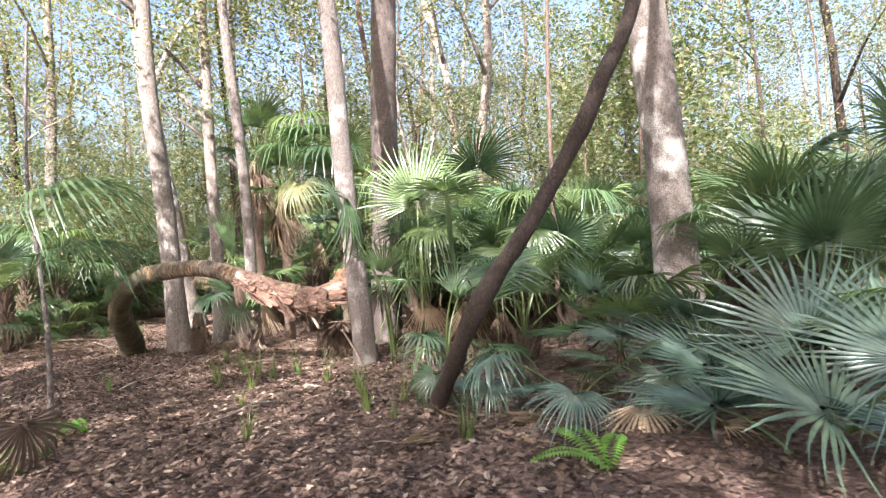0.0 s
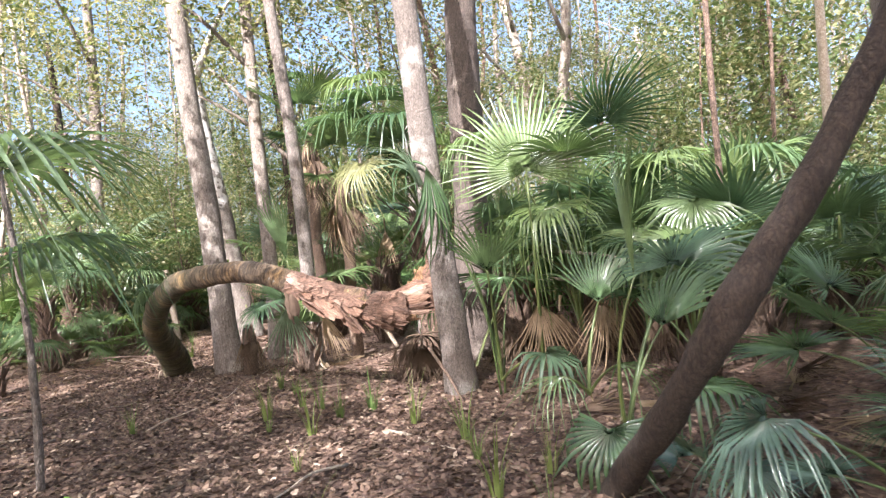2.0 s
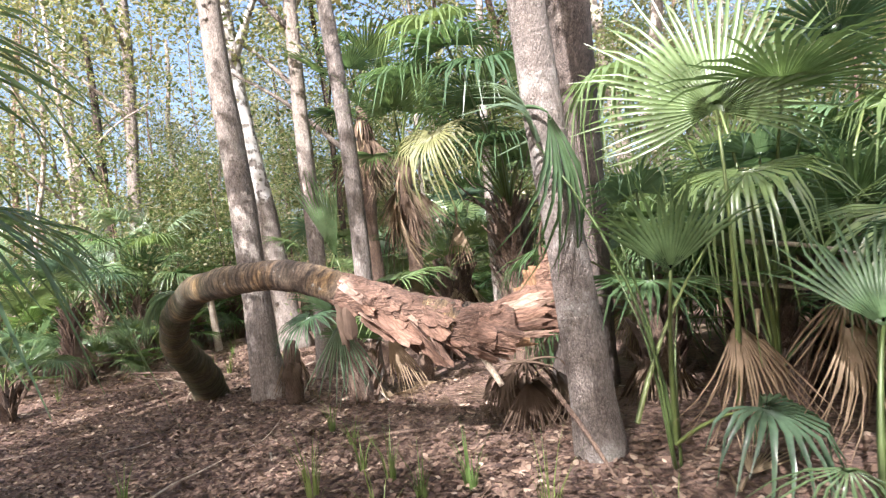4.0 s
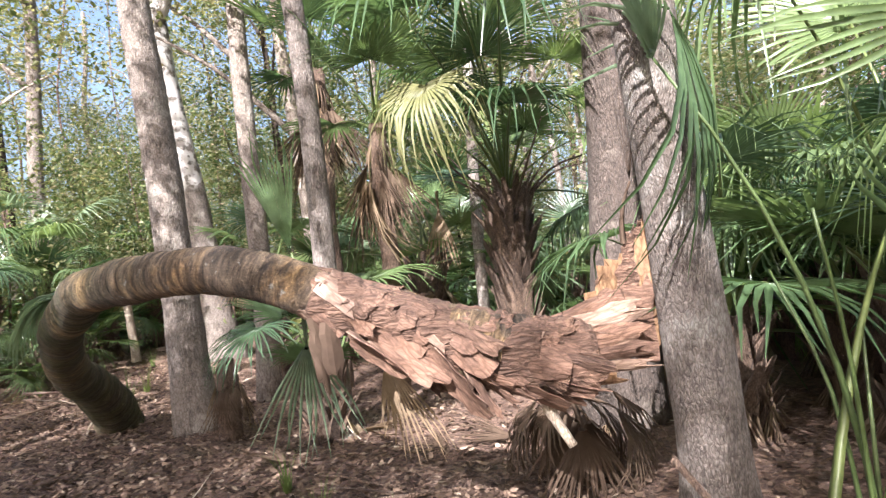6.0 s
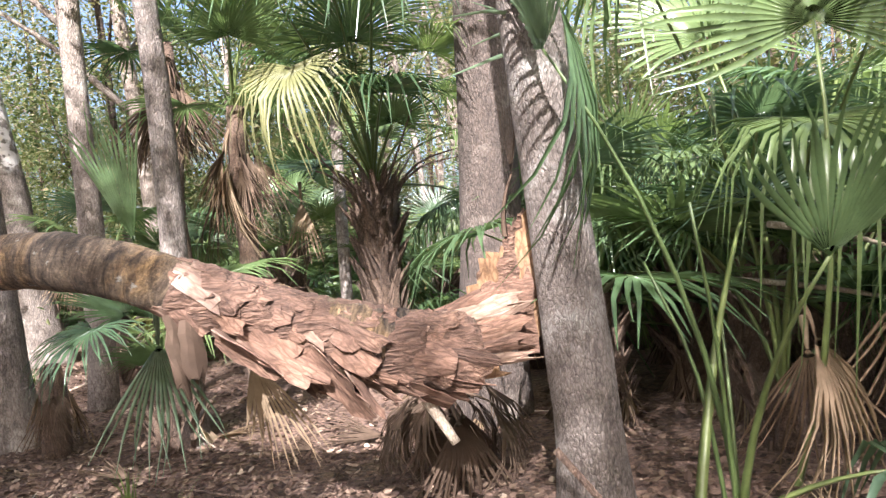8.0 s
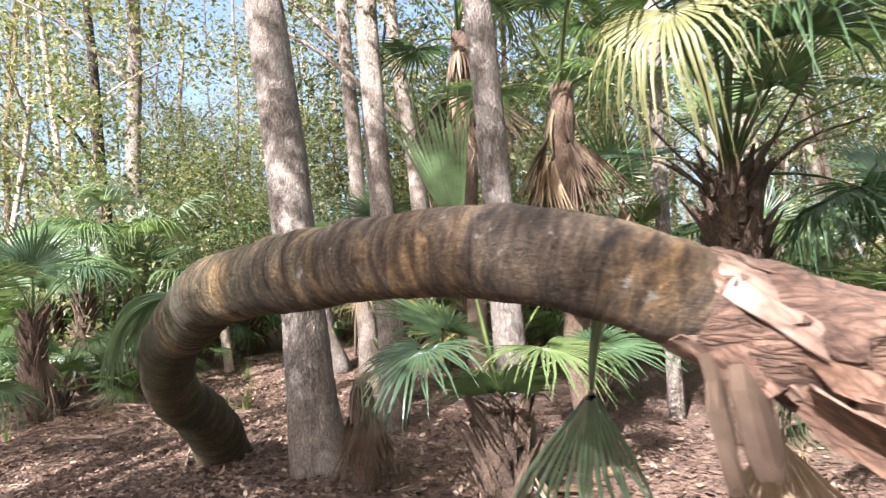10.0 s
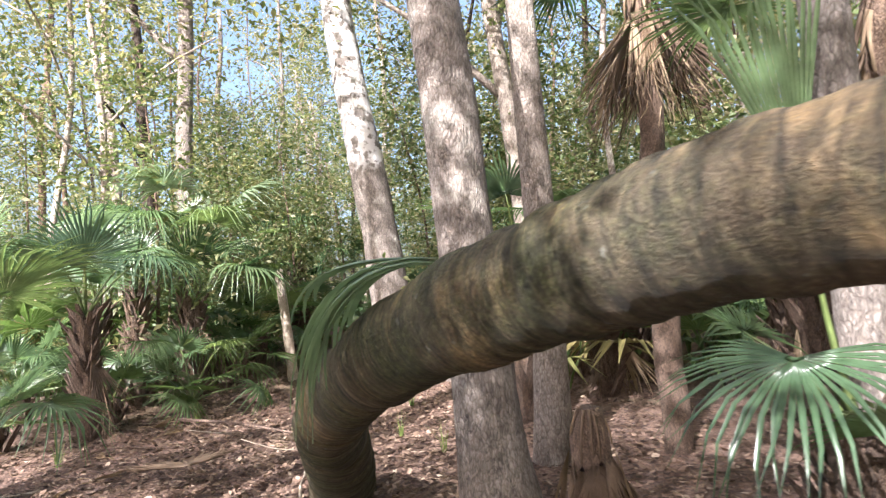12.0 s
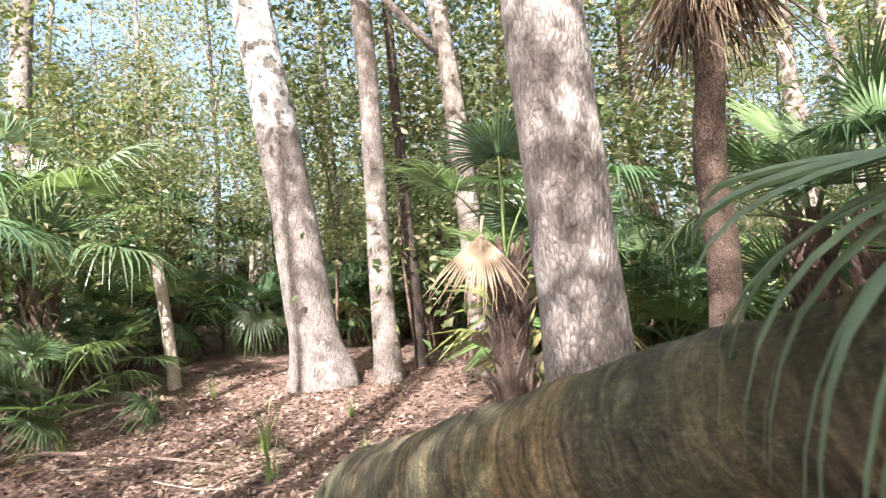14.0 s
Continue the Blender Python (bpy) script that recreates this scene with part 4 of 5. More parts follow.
sp = palm(2.35, 3.75, 0.12, 0.1, "blue-green saw palmetto with wide stiff fans", "saw_palmetto", green=4, dead=2, size=0.8, blue=True, seed=11, low=8, high=60)
for i, (hub, R, b) in enumerate([((2.06, 3.45, 0.52), 1.0, (0.0, -0.65, 0.05)), ((2.75, 3.75, 0.72), 0.95, (0.1, -0.4, 0.05)), ((1.72, 4.1, 0.42), 0.75, (-0.4, -0.1, 0.05)), ((2.45, 4.3, 0.8), 0.9, (0.0, 0.1, 0.05)), ((3.05, 4.4, 0.85), 0.9, (0.3, 0.1, 0.05)), ((2.6, 3.3, 0.35), 0.7, (0.35, -0.6, 0.05)), ((1.95, 4.75, 0.55), 0.8, (-0.2, 0.5, 0.05))]):
    frond(sp, hub, R, base=b, mat=M_BLUE, nod=-6 + 5 * (i % 3), droop=0.06, tip=0.05, spread=128, seed=51 + i, n=36, cut=0.36)
palm(2.3, 5.6, 0.15, 0.1, "blue-green saw palmetto with low stiff fans", "saw_palmetto", green=8, dead=3, size=0.95, blue=True, seed=24, low=12, high=60)
palm(1.75, 6.4, 0.2, 0.1, "green palmetto in the shade with dead leaves", "saw_palmetto", green=7, dead=4, size=0.9, seed=25, low=12, high=60)
palm(1.65, 5.1, 0.1, 0.1, "blue-green saw palmetto with low stiff fans", "saw_palmetto", green=7, dead=2, size=0.7, blue=True, seed=12, low=8, high=50)
palm(0.95, 4.85, 0.08, 0.08, "blue-green saw palmetto with low stiff fans", "saw_palmetto", green=6, dead=3, size=0.62, blue=True, seed=19, low=5, high=40)
palm(0.35, 5.3, 0.05, 0.06, "small blue-green palmetto on the leaf litter", "saw_palmetto", green=5, dead=1, size=0.42, blue=True, seed=22, low=10, high=60)
palm(3.55, 6.4, 1.0, 0.14, "dark green palm with upright fans and dead fronds below", green=11, dead=8, size=1.1, seed=13, low=20, high=85)
palm(4.1, 5.2, 1.1, 0.15, "palm hung with grey dead fronds", green=6, dead=9, size=1.1, seed=43, low=30, high=85)
for i, (x, y) in enumerate([(3.0, 5.0), (4.6, 7.6), (5.4, 9.2), (4.4, 10.6), (6.2, 7.0), (5.2, 5.4), (6.6, 10.8), (2.0, 13.2), (0.0, 13.6), (3.9, 13.0), (4.2, 8.9), (7.5, 8.5)]):
    palm(x, y, 0.5 + 0.25 * (i % 3), 0.11, "fan palm among the undergrowth, old fronds below", green=9, dead=4, size=1.2, seed=130 + i, group="undergrowth palms", low=10, high=80)
palm(3.2, 11.8, 1.4, 0.14, "sunlit fan palm with bright fans", green=10, dead=4, size=1.3, seed=15)
palm(1.0, 12.6, 1.2, 0.14, "sunlit fan palm with bright fans", green=10, dead=4, size=1.3, seed=16)
pl = palm(-10.0, 13.0, 0.5, 0.1, "palm with a broad fan reaching over the path edge", green=3, dead=3, size=1.1, seed=17, low=25, high=70)
frond(pl, (-9.35, 12.9, 1.6), 0.95, nod=20, droop=0.2, seed=61)
pq = palm(-4.75, 5.35, 0.5, 0.06, "palm with ragged drooping fans beside the path", green=0, dead=1, size=0.8, seed=18, booted=False)
for i, h in enumerate([(-3.4, 5.6, 2.25), (-3.75, 6.15, 1.8), (-4.7, 4.7, 1.9), (-5.2, 5.9, 1.8)]):
    frond(pq, h, 1.0, nod=32, droop=0.25, tip=0.4, seed=63 + i, cut=0.42)
for i, (x, y) in enumerate([(-10.7, 15.3), (-11.5, 17.3), (-11.9, 19.3), (-12.6, 17.8), (-13.8, 16.6), (-11.2, 22.6), (-9.0, 24.6), (-10.3, 25.0), (-7.4, 25.5), (-3.9, 17.6), (-4.4, 16.5), (-2.8, 14.8), (-0.6, 15.5), (-4.7, 18.2)]):
    palm(x, y, 0.9 + 0.3 * (i % 3) + (0.6 if x < -9 else 0), 0.09, "fan palm among the undergrowth, old fronds below", green=7, dead=2 if x < -9 else 5, size=1.2, low=32 if x < -9 else 12, high=85, seed=30 + i, group="undergrowth palms")
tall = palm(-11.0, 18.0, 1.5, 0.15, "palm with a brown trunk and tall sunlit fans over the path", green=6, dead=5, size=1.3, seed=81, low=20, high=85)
# every other fan takes the paler green: sunshine put into its colour
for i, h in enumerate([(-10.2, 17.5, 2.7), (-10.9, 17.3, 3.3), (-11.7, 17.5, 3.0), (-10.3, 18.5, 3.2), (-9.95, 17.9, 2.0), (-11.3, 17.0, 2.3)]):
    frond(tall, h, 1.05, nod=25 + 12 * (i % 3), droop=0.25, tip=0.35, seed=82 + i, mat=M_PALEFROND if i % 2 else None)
tree(-6.15, 19.3, 0.09, M_DARK, "thin dark tree beside the slim grey one", (-0.12, 0), 12, seed=18, flare=1.3, seg=10)
pd = palm(-5.3, 15.3, 1.5, 0.1, "palm with dark upright fans and one broad tan dead fan", green=0, dead=2, size=0.8, seed=77)
for i, h in enumerate([(-5.75, 15.1, 2.1), (-5.35, 14.95, 2.35), (-4.95, 15.2, 2.2), (-5.2, 15.9, 2.3)]):
    frond(pd, h, 0.75, nod=20 + 10 * i, droop=0.15, tip=0.2, seed=178 + i)
for i, (x, y) in enumerate([(-12.4, 21.2), (-11.1, 20.4), (-10.7, 22.0), (-9.5, 22.9), (-13.2, 19.2), (-13.9, 21.6), (-8.7, 23.6), (-5.9, 21.6), (-4.9, 20.4), (-3.9, 21.8), (-7.4, 22.8), (-6.4, 23.9), (-12.8, 23.4), (-14.6, 18.4), (-2.6, 18.9), (-1.6, 17.2)]):
    palm(x, y, 0.4 + 0.3 * (i % 3), 0.1, "sunlit fan palm crowding the woodland floor", green=9, dead=4, size=1.15, seed=330 + i, group="undergrowth palms", low=5, high=80)
for i, (x, y) in enumerate([(-10.2, 16.7), (-11.0, 16.1), (-10.7, 18.9), (-12.1, 18.5), (-11.6, 14.9), (-12.6, 16.2), (-13.4, 17.8)]):
    palm(x, y, 0.15 + 0.12 * (i % 3), 0.08, "low sunlit palmetto at the edge of the path", "saw_palmetto", green=10, dead=3, size=0.95, seed=360 + i, group="path edge palmettos", low=5, high=70)
palm(-2.9, 13.9, 1.4, 0.1, "palm with dark fans behind the bent trunk", green=9, dead=2, size=1.0, seed=79, low=0)
foot = thing("dead_frond_heap", (-4.72, 11.95, ground_z(-4.72, 11.95)), "ragged dead fronds hanging round a short stump", "dead fronds")
V, F, UV = tube([(0, 0, -0.1), (0.01, 0, 0.3), (0, 0.02, 0.62), (0.02, 0, 0.78)], [0.12, 0.105, 0.10, 0.06], 12, 0.2, 8)
obj("stump", V, F, M_FIBRE, foot)
for i in range(11):
    share("dead_frond", (DEAD, DARKDEAD)[i % 3 > 0][i % 3], pose(0, 0, 0.78, 0, 0, i * 137.5) @ pose(0.05, 0, 0, 0, 72 + 5 * (i % 3)) @ Matrix.Scale(0.5 + 0.06 * (i % 4), 4), foot)
# mound of weathered fronds under the broken end
md = thing("dead_frond_heap", (-1.66, 9.85, ground_z(-1.66, 9.85)), "heap of weathered dark dead fronds under the broken palm", "dead fronds")
md["heart"] = 0.5
for i in range(15):
    a = radians(i * 137.5)
    s = 0.08 + 0.11 * (i % 3)
    frond(md, Vector(md.location) + Vector((s * math.cos(a), s * math.sin(a), 0.5 - 0.05 * (i % 4))), 0.5 + 0.05 * (i % 3), mat=M_DUSK, stalkmat=M_DUSK, nod=42, droop=0.25, tip=0.3, spread=40, seed=80 + i, n=18, name="dead_frond", stations=(0.06, 0.4, 0.7, 1.0))


def loose_frond(name, base, hub, R, mat, label, category="frond", **kw):
    t = thing(name, base, label, category)
    d = Vector(hub) - Vector(base)
    V, F, I = fan(d.length, R, **kw)
    V = np.asarray(V)
    for nm, which in (("blade", 0), ("stalk", 1)):
        faces = [f for f, i in zip(F, I) if i == which]
        used = sorted({q for f in faces for q in f})
        at = {q: k for k, q in enumerate(used)}
        ob = obj(nm, V[used], [[at[q] for q in f] for f in faces], mat, t)
        ob.matrix_basis = aim((0, 0, 0), d)
    return t


loose_frond("hanging_frond", (-3.08, 9.2, 1.36), (-3.12, 9.33, 1.12), 0.72, M_BLUE, "blue-green frond hanging limp below the bent palm", spread=32, nod=4, droop=0.04, tip=0.22, fold=0.9, seed=101, n=15, cut=0.4)
loose_frond("hanging_frond", (-2.7, 9.1, 1.22), (-2.66, 9.14, 1.02), 0.6, M_DRY, "limp tan frond hanging below the bent palm", spread=40, nod=0, droop=0.0, tip=0.05, seed=102, n=14)
loose_frond("hanging_frond", (-1.40, 8.55, 2.5), (-1.27, 8.45, 2.42), 1.1, M_RIPE, "broad green frond drooping against the grey tree", spread=30, nod=48, droop=0.3, tip=0.15, seed=111, n=10, cut=0.4, stations=(0.05, 0.2, 0.4, 0.6, 0.8, 1.0))
loose_frond("dried_frond", (-1.42, 9.0, 1.5), (-1.36, 9.0, 1.8), 0.95, M_DUSK, "dry dark frond with stiff thin fingers above the break", spread=32, nod=-4, droop=0.0, tip=0.02, seed=112, n=13, cut=0.08)
ff = thing("fallen_frond", (-5.08, 10.36, 1.45), "torn pale green frond draped over the mossy bent trunk", "frond")
V, F, _ = tube([(0.3, -0.02, 0.1), (0.12, -0.03, 0.07), (-0.05, -0.05, 0.05)], [0.009, 0.008, 0.007], 6)
obj("stalk", V, F, M_STALK, ff)
rf = np.random.RandomState(31)
for i in range(12):
    az = radians(193 - 6.5 * i + rf.uniform(-4, 4)) if i < 9 else radians(140 + 9 * (i - 9))
    run, drop = (0.40 + 0.028 * i, 0.50 - 0.02 * i) if i < 9 else (0.62, 0.02 + 0.08 * (i - 9))
    wide = rf.uniform(0.022, 0.034)
    d, side = np.array([math.cos(az), math.sin(az), 0]), np.array([-math.sin(az), math.cos(az), 0.0])
    V, F = [], []
    for k in range(11):
        u = k / 10
        p = np.array([-0.05, -0.05, 0.05 + 0.006 * (i % 4)]) + d * run * (1 - (1 - u) ** 1.9) + np.array([0, 0, 0.16 * u * (1 - u) - drop * u ** 1.8]) + side * 0.03 * math.sin(i * 2.1) * u
        w = wide * min(1, 0.25 + 2.2 * u) * (1 if u < 0.65 else 1 - 0.75 * (u - 0.65) / 0.35)
        gap = 0.0 if u < 0.7 else 0.03 * (u - 0.7) / 0.3
        up = np.array([0, 0, 0.35 * w])
        V += [p - side * (w + gap) - up, p - side * gap, p + side * gap, p + side * (w + gap) - up]
        if k:
            q = 4 * k
            F += [[q - 4, q - 3, q + 1, q], [q - 2, q - 1, q + 3, q + 2]]
    obj("leaflet", V, F, M_PALEFROND, ff)
loose_frond("dead_frond", (-0.32, 8.42, 1.12), (-0.30, 8.38, 0.98), 0.85, M_DRY, "tan dead fan propped on its tips in the sun", spread=44, nod=0, droop=0.12, tip=0.22, seed=104, n=19, fold=1.1, cut=0.26)
loose_frond("dead_frond", (0.25, 8.3, 1.1), (0.27, 8.26, 0.95), 0.8, M_DRY, "tan dead fan propped on its tips in the sun", spread=48, nod=0, droop=0.12, tip=0.22, seed=105, n=19, fold=1.1, cut=0.26)
loose_frond("dead_frond", (-5.52, 14.9, 1.85), (-5.55, 14.85, 1.70), 0.72, M_DRY, "broad tan dead fan hanging from the palm", spread=48, nod=6, droop=0.0, tip=0.05, seed=78, n=24)
loose_frond("dead_frond", (-2.55, 13.0, 2.3), (-2.55, 13.0, 2.1), 0.7, M_DRY, "folded tan dead frond hanging in the sun", spread=22, nod=0, droop=0.0, tip=0.0, seed=106, n=14)
loose_frond("dead_frond", (-3.4, 4.9, 0.45), (-3.3, 4.85, 0.42), 0.55, M_DUSK, "crumpled grey-brown dead frond on the leaf litter", spread=110, nod=60, droop=0.3, tip=0.3, seed=107, n=20)
loose_frond("dead_frond", (1.4, 4.6, 0.42), (1.36, 4.5, 0.38), 0.5, M_DRY, "tan dead fan lying among palmettos", spread=60, nod=8, droop=0.1, tip=0.1, seed=108, n=16)
loose_frond("dead_frond", (-7.9, 13.2, 0.08), (-8.0, 13.3, 0.08), 0.6, M_DUSK, "grey dead frond flat on the ground", spread=90, nod=3, droop=0.05, tip=0.0, seed=109, n=16)

# fallen fronds scattered over the litter
fr2 = random.Random(77)
for i in range(64):
    if i < 34:
        x, y = fr2.uniform(-0.6, 2.4), fr2.uniform(4.3, 8.0)
    elif i < 48:
        x, y = fr2.uniform(-3.6, -1.2), fr2.uniform(9.6, 13.0)
    else:
        x, y = fr2.uniform(-12.5, -8.8), fr2.uniform(13.5, 18.5)
    t = thing("fallen_frond", (x, y, ground_z(x, y) + 0.03), ("tan split palm frond lying on the leaf litter", "weathered brown frond lying on the leaf litter")[i % 2], "frond", "fallen fronds")
    share("blade", (DEAD, DARKDEAD)[i % 2][i % 3], pose(0, 0, 0.02, 0, 0, fr2.uniform(0, 360)) @ pose(0, 0, 0, fr2.uniform(-35, 35), fr2.uniform(-6, 4)) @ Matrix.Scale(fr2.uniform(0.3, 0.62), 4), t)

for i, (b, h, R) in enumerate([((0.75, 8.0, 0.95), (0.72, 7.95, 0.8), 0.7), ((-0.05, 8.75, 1.0), (-0.08, 8.7, 0.85), 0.75), ((0.5, 8.75, 1.25), (0.48, 8.68, 1.1), 0.85)]):
    loose_frond("dead_frond", b, h, R, M_DRY if i else M_DUSK, "ragged brown dead fan slumped among the palms", spread=38 + 6 * i, nod=0, droop=0.15, tip=0.3, seed=204 + i, n=16, fold=1.2, cut=0.22)

# ---- leaning stem, sapling stem, post ----
lean_t = thing("leaning_tree", (-0.28, 5.78, ground_z(-0.28, 5.78)), "dark slender tree leaning steeply across the view", "tree")
pth = spline([(-0.28, 5.9, -0.15), (-0.1, 5.55, 0.28), (0.1, 5.12, 0.76), (0.27, 4.9, 1.14), (0.61, 4.86, 1.62), (1.02, 4.93, 2.24), (1.35, 4.92, 2.85), (1.64, 5.0, 3.45), (1.85, 5.05, 4.6), (2.1, 5.1, 6.8), (2.2, 5.2, 9.0)], 6) - np.array((-0.28, 5.78, ground_z(-0.28, 5.78)))
V, F, UV = tube(pth, np.linspace(0.078, 0.055, len(pth)), 16, 0.3, 4, freq=5)
obj("trunk", V, F, M_DARK, lean_t, uv=UV)
share("crown", CROWNS[1], Matrix.Translation(pth[-1]) @ Matrix.Scale(0.7, 4), lean_t)
st = thing("sapling", (-4.43, 6.95, ground_z(-4.43, 6.95)), "thin bare sapling with lichen spots at the path edge", "tree")
pth = spline([(0, 0, -0.1), (0.02, 0, 0.9), (-0.05, 0.02, 1.8), (-0.12, 0, 2.8), (-0.1, 0.1, 4.5)], 5)
V, F, UV = tube(pth, np.linspace(0.035, 0.015, len(pth)), 8, 0.25, 9, freq=9)
obj("stem", V, F, M_GREY, st)
po = thing("broken_stub", (-9.75, 19.1, ground_z(-9.75, 19.1)), "pale bare broken trunk stub beside the path", "stub")
V, F, UV = tube(spline([(0, 0, -0.1), (-0.08, 0, 0.9), (-0.19, -0.02, 2.0)], 5), np.linspace(0.10, 0.075, 11), 12, 0.12, 5)
obj("trunk", V, F, M_LITWOOD, po)
for x, y, h, r, m in [(1.5, 8.4, 7.0, 0.035, M_BROWN), (3.5, 10.3, 7, 0.07, M_LITWOOD), (-2.15, 13.6, 6, 0.08, M_PALE), (-9.75, 23.2, 2.3, 0.075, M_LITWOOD)]:
    t = thing("thin_tree", (x, y, ground_z(x, y)), "thin straight bare young tree trunk", "tree", "thin bare trunks")
    pth = spline([(0, 0, -0.1), (0.05, 0, h * 0.5), (0.12 + h * 0.02, 0, h)], 5)
    V, F, UV = tube(pth, np.linspace(r, r * 0.6, len(pth)), 8, 0.15, 2)
    obj("trunk", V, F, m, t)

# ---- ferns and grass ----
def fern(x, y, az, L, seed):
    t = thing("fern", (x, y, ground_z(x, y)), "bright green fern with feathery leaflets", "fern")
    rf = random.Random(seed)
    for a, k in ((az, 1.0), (az + 55, 0.8), (az - 60, 0.75)):
        V, F = [], []
        n = 22
        for i in range(n):
            u = i / (n - 1)
            cx, cz = L * k * u, L * k * (0.9 * u - 0.75 * u * u)
            w = L * k * 0.2 * math.sin(math.pi * min(1, u * 0.9 + 0.1)) ** 0.7 + 0.008
            for q in (-1, 1):
                b = len(V)
                V += [(cx, 0, cz), (cx + 0.02 * k, q * w * 0.5, cz + 0.012), (cx + 0.015, q * w, cz - 0.01), (cx - 0.012, q * w * 0.45, cz + 0.008)]
                F.append([b, b + 1, b + 2, b + 3])
        ob = obj("leaf", V, F, M_FERN, t, smooth=False)
        ob.matrix_basis = pose(0, 0, 0.02, 0, 0, a + rf.uniform(-8, 8))
    return t


fern(0.9, 3.75, 120, 0.55, 1)
fern(-3.75, 4.9, 60, 0.5, 2)
fern(-3.55, 6.1, 200, 0.4, 3)
BL = []
for i in range(3):
    rs = np.random.RandomState(60 + i)
    V, F = [], []
    for k in range(16):
        a, L, lean = rs.uniform(0, 6.28), rs.uniform(0.18, 0.5), rs.uniform(0.1, 0.6)
        d = np.array([math.cos(a), math.sin(a), 0])
        s = np.array([-d[1], d[0], 0]) * rs.uniform(0.004, 0.011)
        b = len(V)
        for u in (0, 0.4, 0.75, 1.0):
            c = d * (0.03 + L * lean * u * u) + np.array([0, 0, L * (u - 0.25 * lean * u * u)])
            V += [c - s * (1.02 - u), c + s * (1.02 - u)]
        F += [[b + 2 * j, b + 2 * j + 1, b + 2 * j + 3, b + 2 * j + 2] for j in range(3)]
    t = obj("tuft", V, F, M_GRASS, smooth=False)
    BL.append(t.data)
    bpy.data.objects.remove(t)
rgz = random.Random(12)
for i, (x, y) in enumerate([(-0.77, 5.7), (-0.5, 5.4), (-0.45, 6.0), (-1.0, 6.9), (-2.3, 8.2), (-2.6, 8.6), (-2.9, 8.9), (-2.0, 8.3), (-1.5, 7.7), (-2.4, 7.6), (-3.2, 9.6), (-7.0, 13.8), (-7.3, 14.6), (-6.6, 14.9), (-7.6, 15.6), (-10.2, 14.3), (-9.6, 15.9), (-6.0, 14.2), (-2.2, 6.6), (0.1, 4.6), (-4.6, 8.5), (-3.5, 5.4), (-2.9, 7.9), (-3.1, 8.4), (-9.2, 16.9), (-6.9, 16.5), (-8.9, 18.2), (-0.9, 6.4), (-1.7, 5.2), (-3.6, 10.2)]):
    t = thing("grass_tuft", (x, y, ground_z(x, y)), "sparse green grass tuft in the leaf litter", "grass", "grass tufts")
    share("tuft", BL[i % 3], pose(0, 0, 0, 0, 0, rgz.uniform(0, 360)) @ Matrix.Scale(rgz.uniform(0.6, 1.25), 4), t)

# ---- twigs ----
TW = []
for i in range(4):
    V, F, _ = tube(spline([(0, 0, 0), (0.3, 0.04 * (i - 1), 0.02), (0.6, 0.0, 0.01), (0.95, 0.07 * (2 - i), 0.03)], 3), np.linspace(0.012, 0.004, 10), 5, 0.2, i)
    t = obj("twig", V, F, M_BROWN if i % 2 else M_LITWOOD)
    TW.append(t.data)
    bpy.data.objects.remove(t)
for i in range(70):
    x, y = rgz.uniform(-11, 2.0), rgz.uniform(3.8, 17)
    o = share("twig", TW[i % 4], pose(x, y, ground_z(x, y) + 0.02, rgz.uniform(0, 360), rgz.uniform(-4, 2), rgz.uniform(0, 360)) @ Matrix.Scale(rgz.uniform(0.5, 1.4), 4))
    tagged(o, "thin fallen twig on the leaf litter", "twig", "fallen twigs")
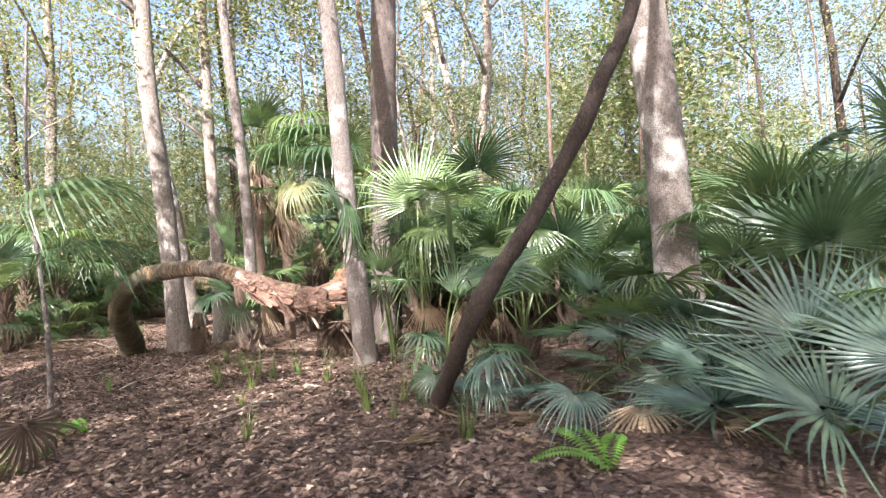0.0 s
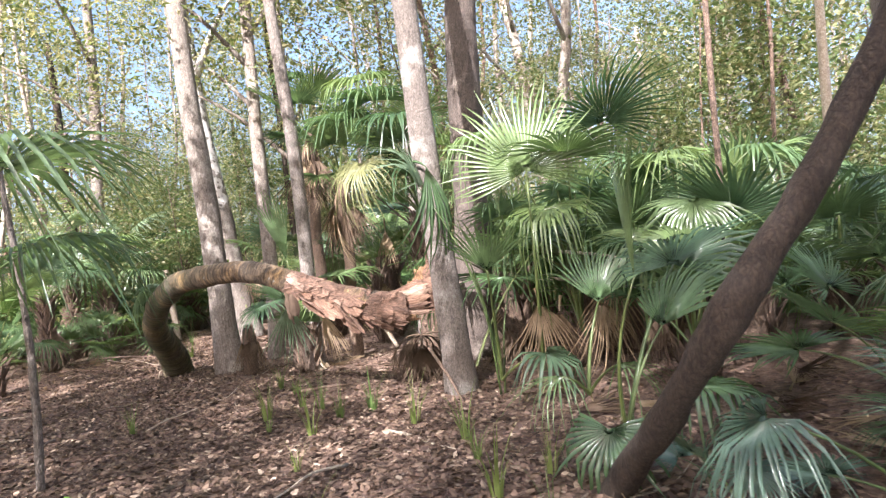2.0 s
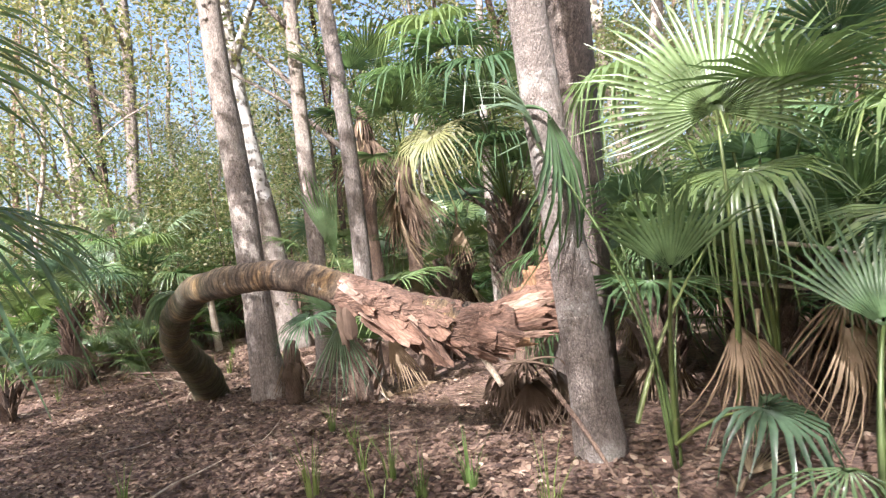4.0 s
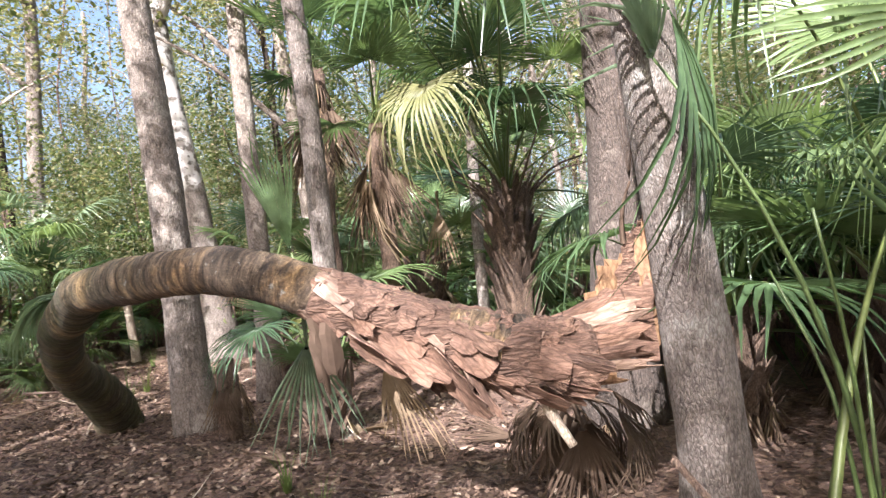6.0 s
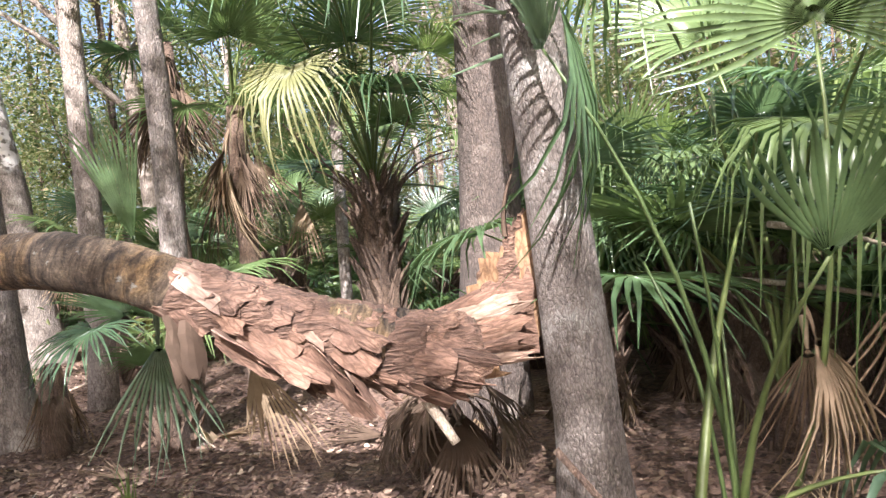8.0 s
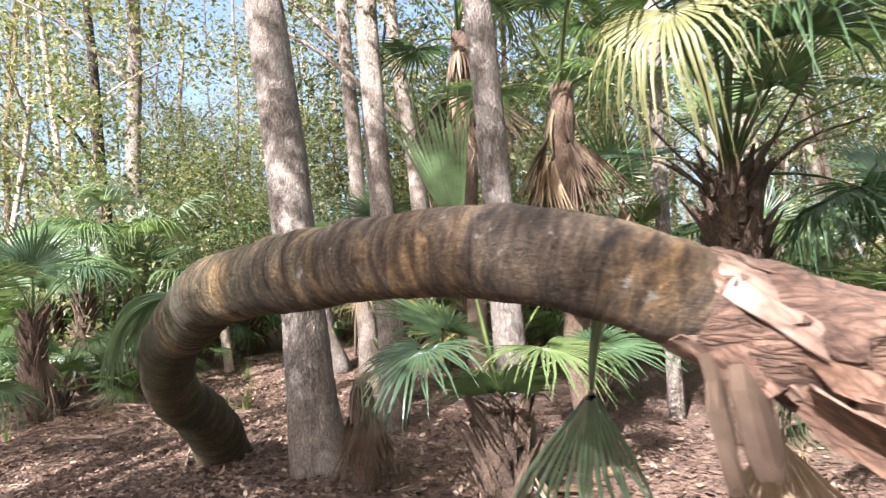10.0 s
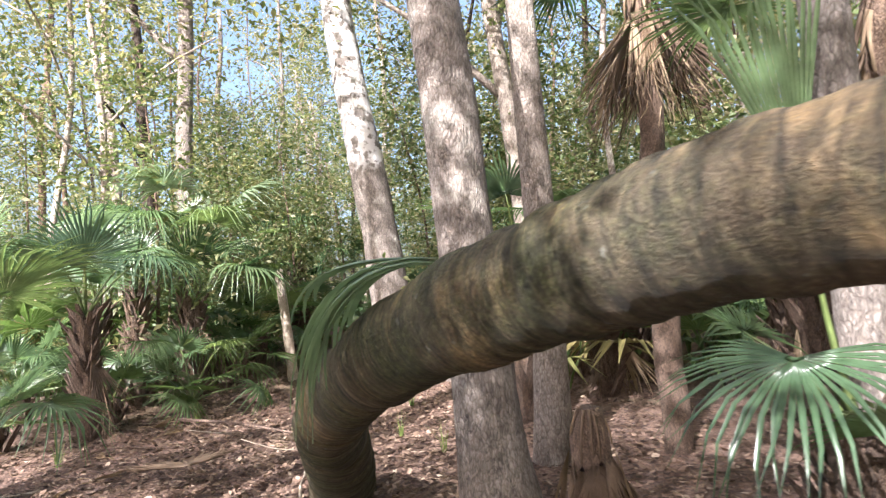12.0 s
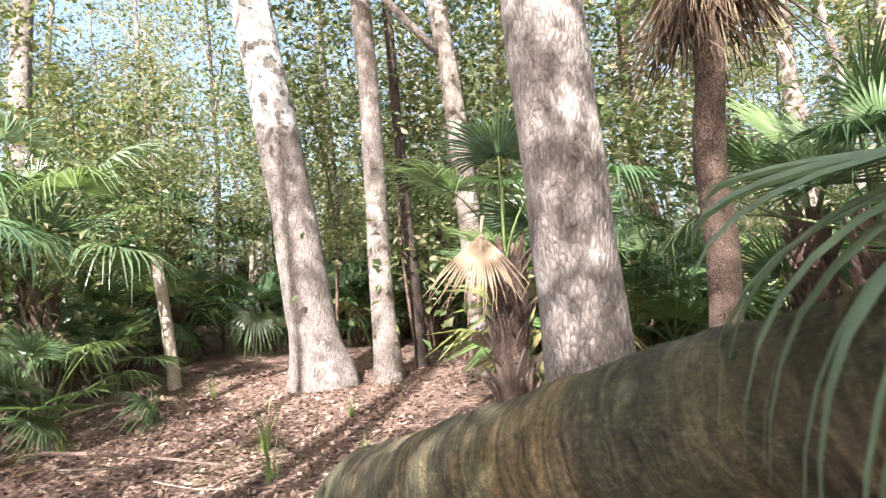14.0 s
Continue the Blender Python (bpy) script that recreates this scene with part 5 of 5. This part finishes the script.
for a, b, r, lab in [((-1.42, 8.5, 0.62), (-1.05, 8.15, 0.02), 0.018, "brown stick leaning on the grey tree"), ((-3.3, 9.6, 0.06), (-2.2, 9.9, 0.05), 0.025, "fallen branch under the bent palm"), ((0.0, 9.0, 1.45), (1.0, 9.1, 1.2), 0.02, "dry stalk caught among the palms"), ((-0.4, 9.3, 1.2), (0.9, 9.0, 0.95), 0.02, "dry stalk caught among the palms"), ((-9.5, 15.4, 0.05), (-7.6, 14.6, 0.04), 0.02, "fallen branch beside the path")]:
    a, b = Vector(a), Vector(b)
    V, F, _ = tube(spline([(0, 0, 0), (0.5 * (b - a).x, 0.5 * (b - a).y, 0.5 * (b - a).z + 0.03), tuple(b - a)], 4), np.linspace(r, r * 0.5, 9), 6, 0.15, 1)
    o = obj("stick", V, F, M_BROWN if a.x < -1 else M_LITWOOD)
    o.location = a
    tagged(o, lab, "stick")

# ---- leaf litter ----
lr = np.random.RandomState(17)
PATHLINE = np.array([(0, 1.5), (-1.0, 4), (-2.1, 6.0), (-3.4, 7.8), (-5.2, 9.5), (-7.0, 12), (-8.2, 15), (-8.5, 19)])
n = 110000
k = lr.randint(0, len(PATHLINE) - 1, n)
u = lr.rand(n)[:, None]
xy = PATHLINE[k] * (1 - u) + PATHLINE[k + 1] * u + lr.normal(0, 2.1, (n, 2))
z = np.array([ground_z(x, y) for x, y in xy])
s = lr.uniform(0.010, 0.040, n)[:, None]
a = lr.uniform(0, 2 * np.pi, n)
d = np.c_[np.cos(a), np.sin(a), lr.normal(0, 0.25, n)]
q = np.c_[-np.sin(a), np.cos(a), lr.normal(0, 0.3, n)]
c = np.c_[xy, z + 0.006 + lr.rand(n) * 0.016]
curl = lr.uniform(-0.05, 0.3, n)[:, None] * s * np.array([0, 0, 1.0])
V = np.empty((n, 6, 3))
V[:, 0], V[:, 3] = c - d * s + curl, c + d * s + curl
V[:, 1], V[:, 2] = c - d * s * 0.3 + q * s * 0.5, c + d * s * 0.4 + q * s * 0.42
V[:, 4], V[:, 5] = c + d * s * 0.4 - q * s * 0.42 + curl, c - d * s * 0.3 - q * s * 0.5 + curl
i0 = np.arange(n) * 6
F = np.stack([np.c_[i0, i0 + 1, i0 + 2, i0 + 3], np.c_[i0, i0 + 3, i0 + 4, i0 + 5]], 1).reshape(-1, 4)
tagged(obj("leaf_litter", V.reshape(-1, 3), F, M_LITTER, smooth=False), "thick brown and tan fallen leaves covering the path", "leaf litter", kind="stuff")
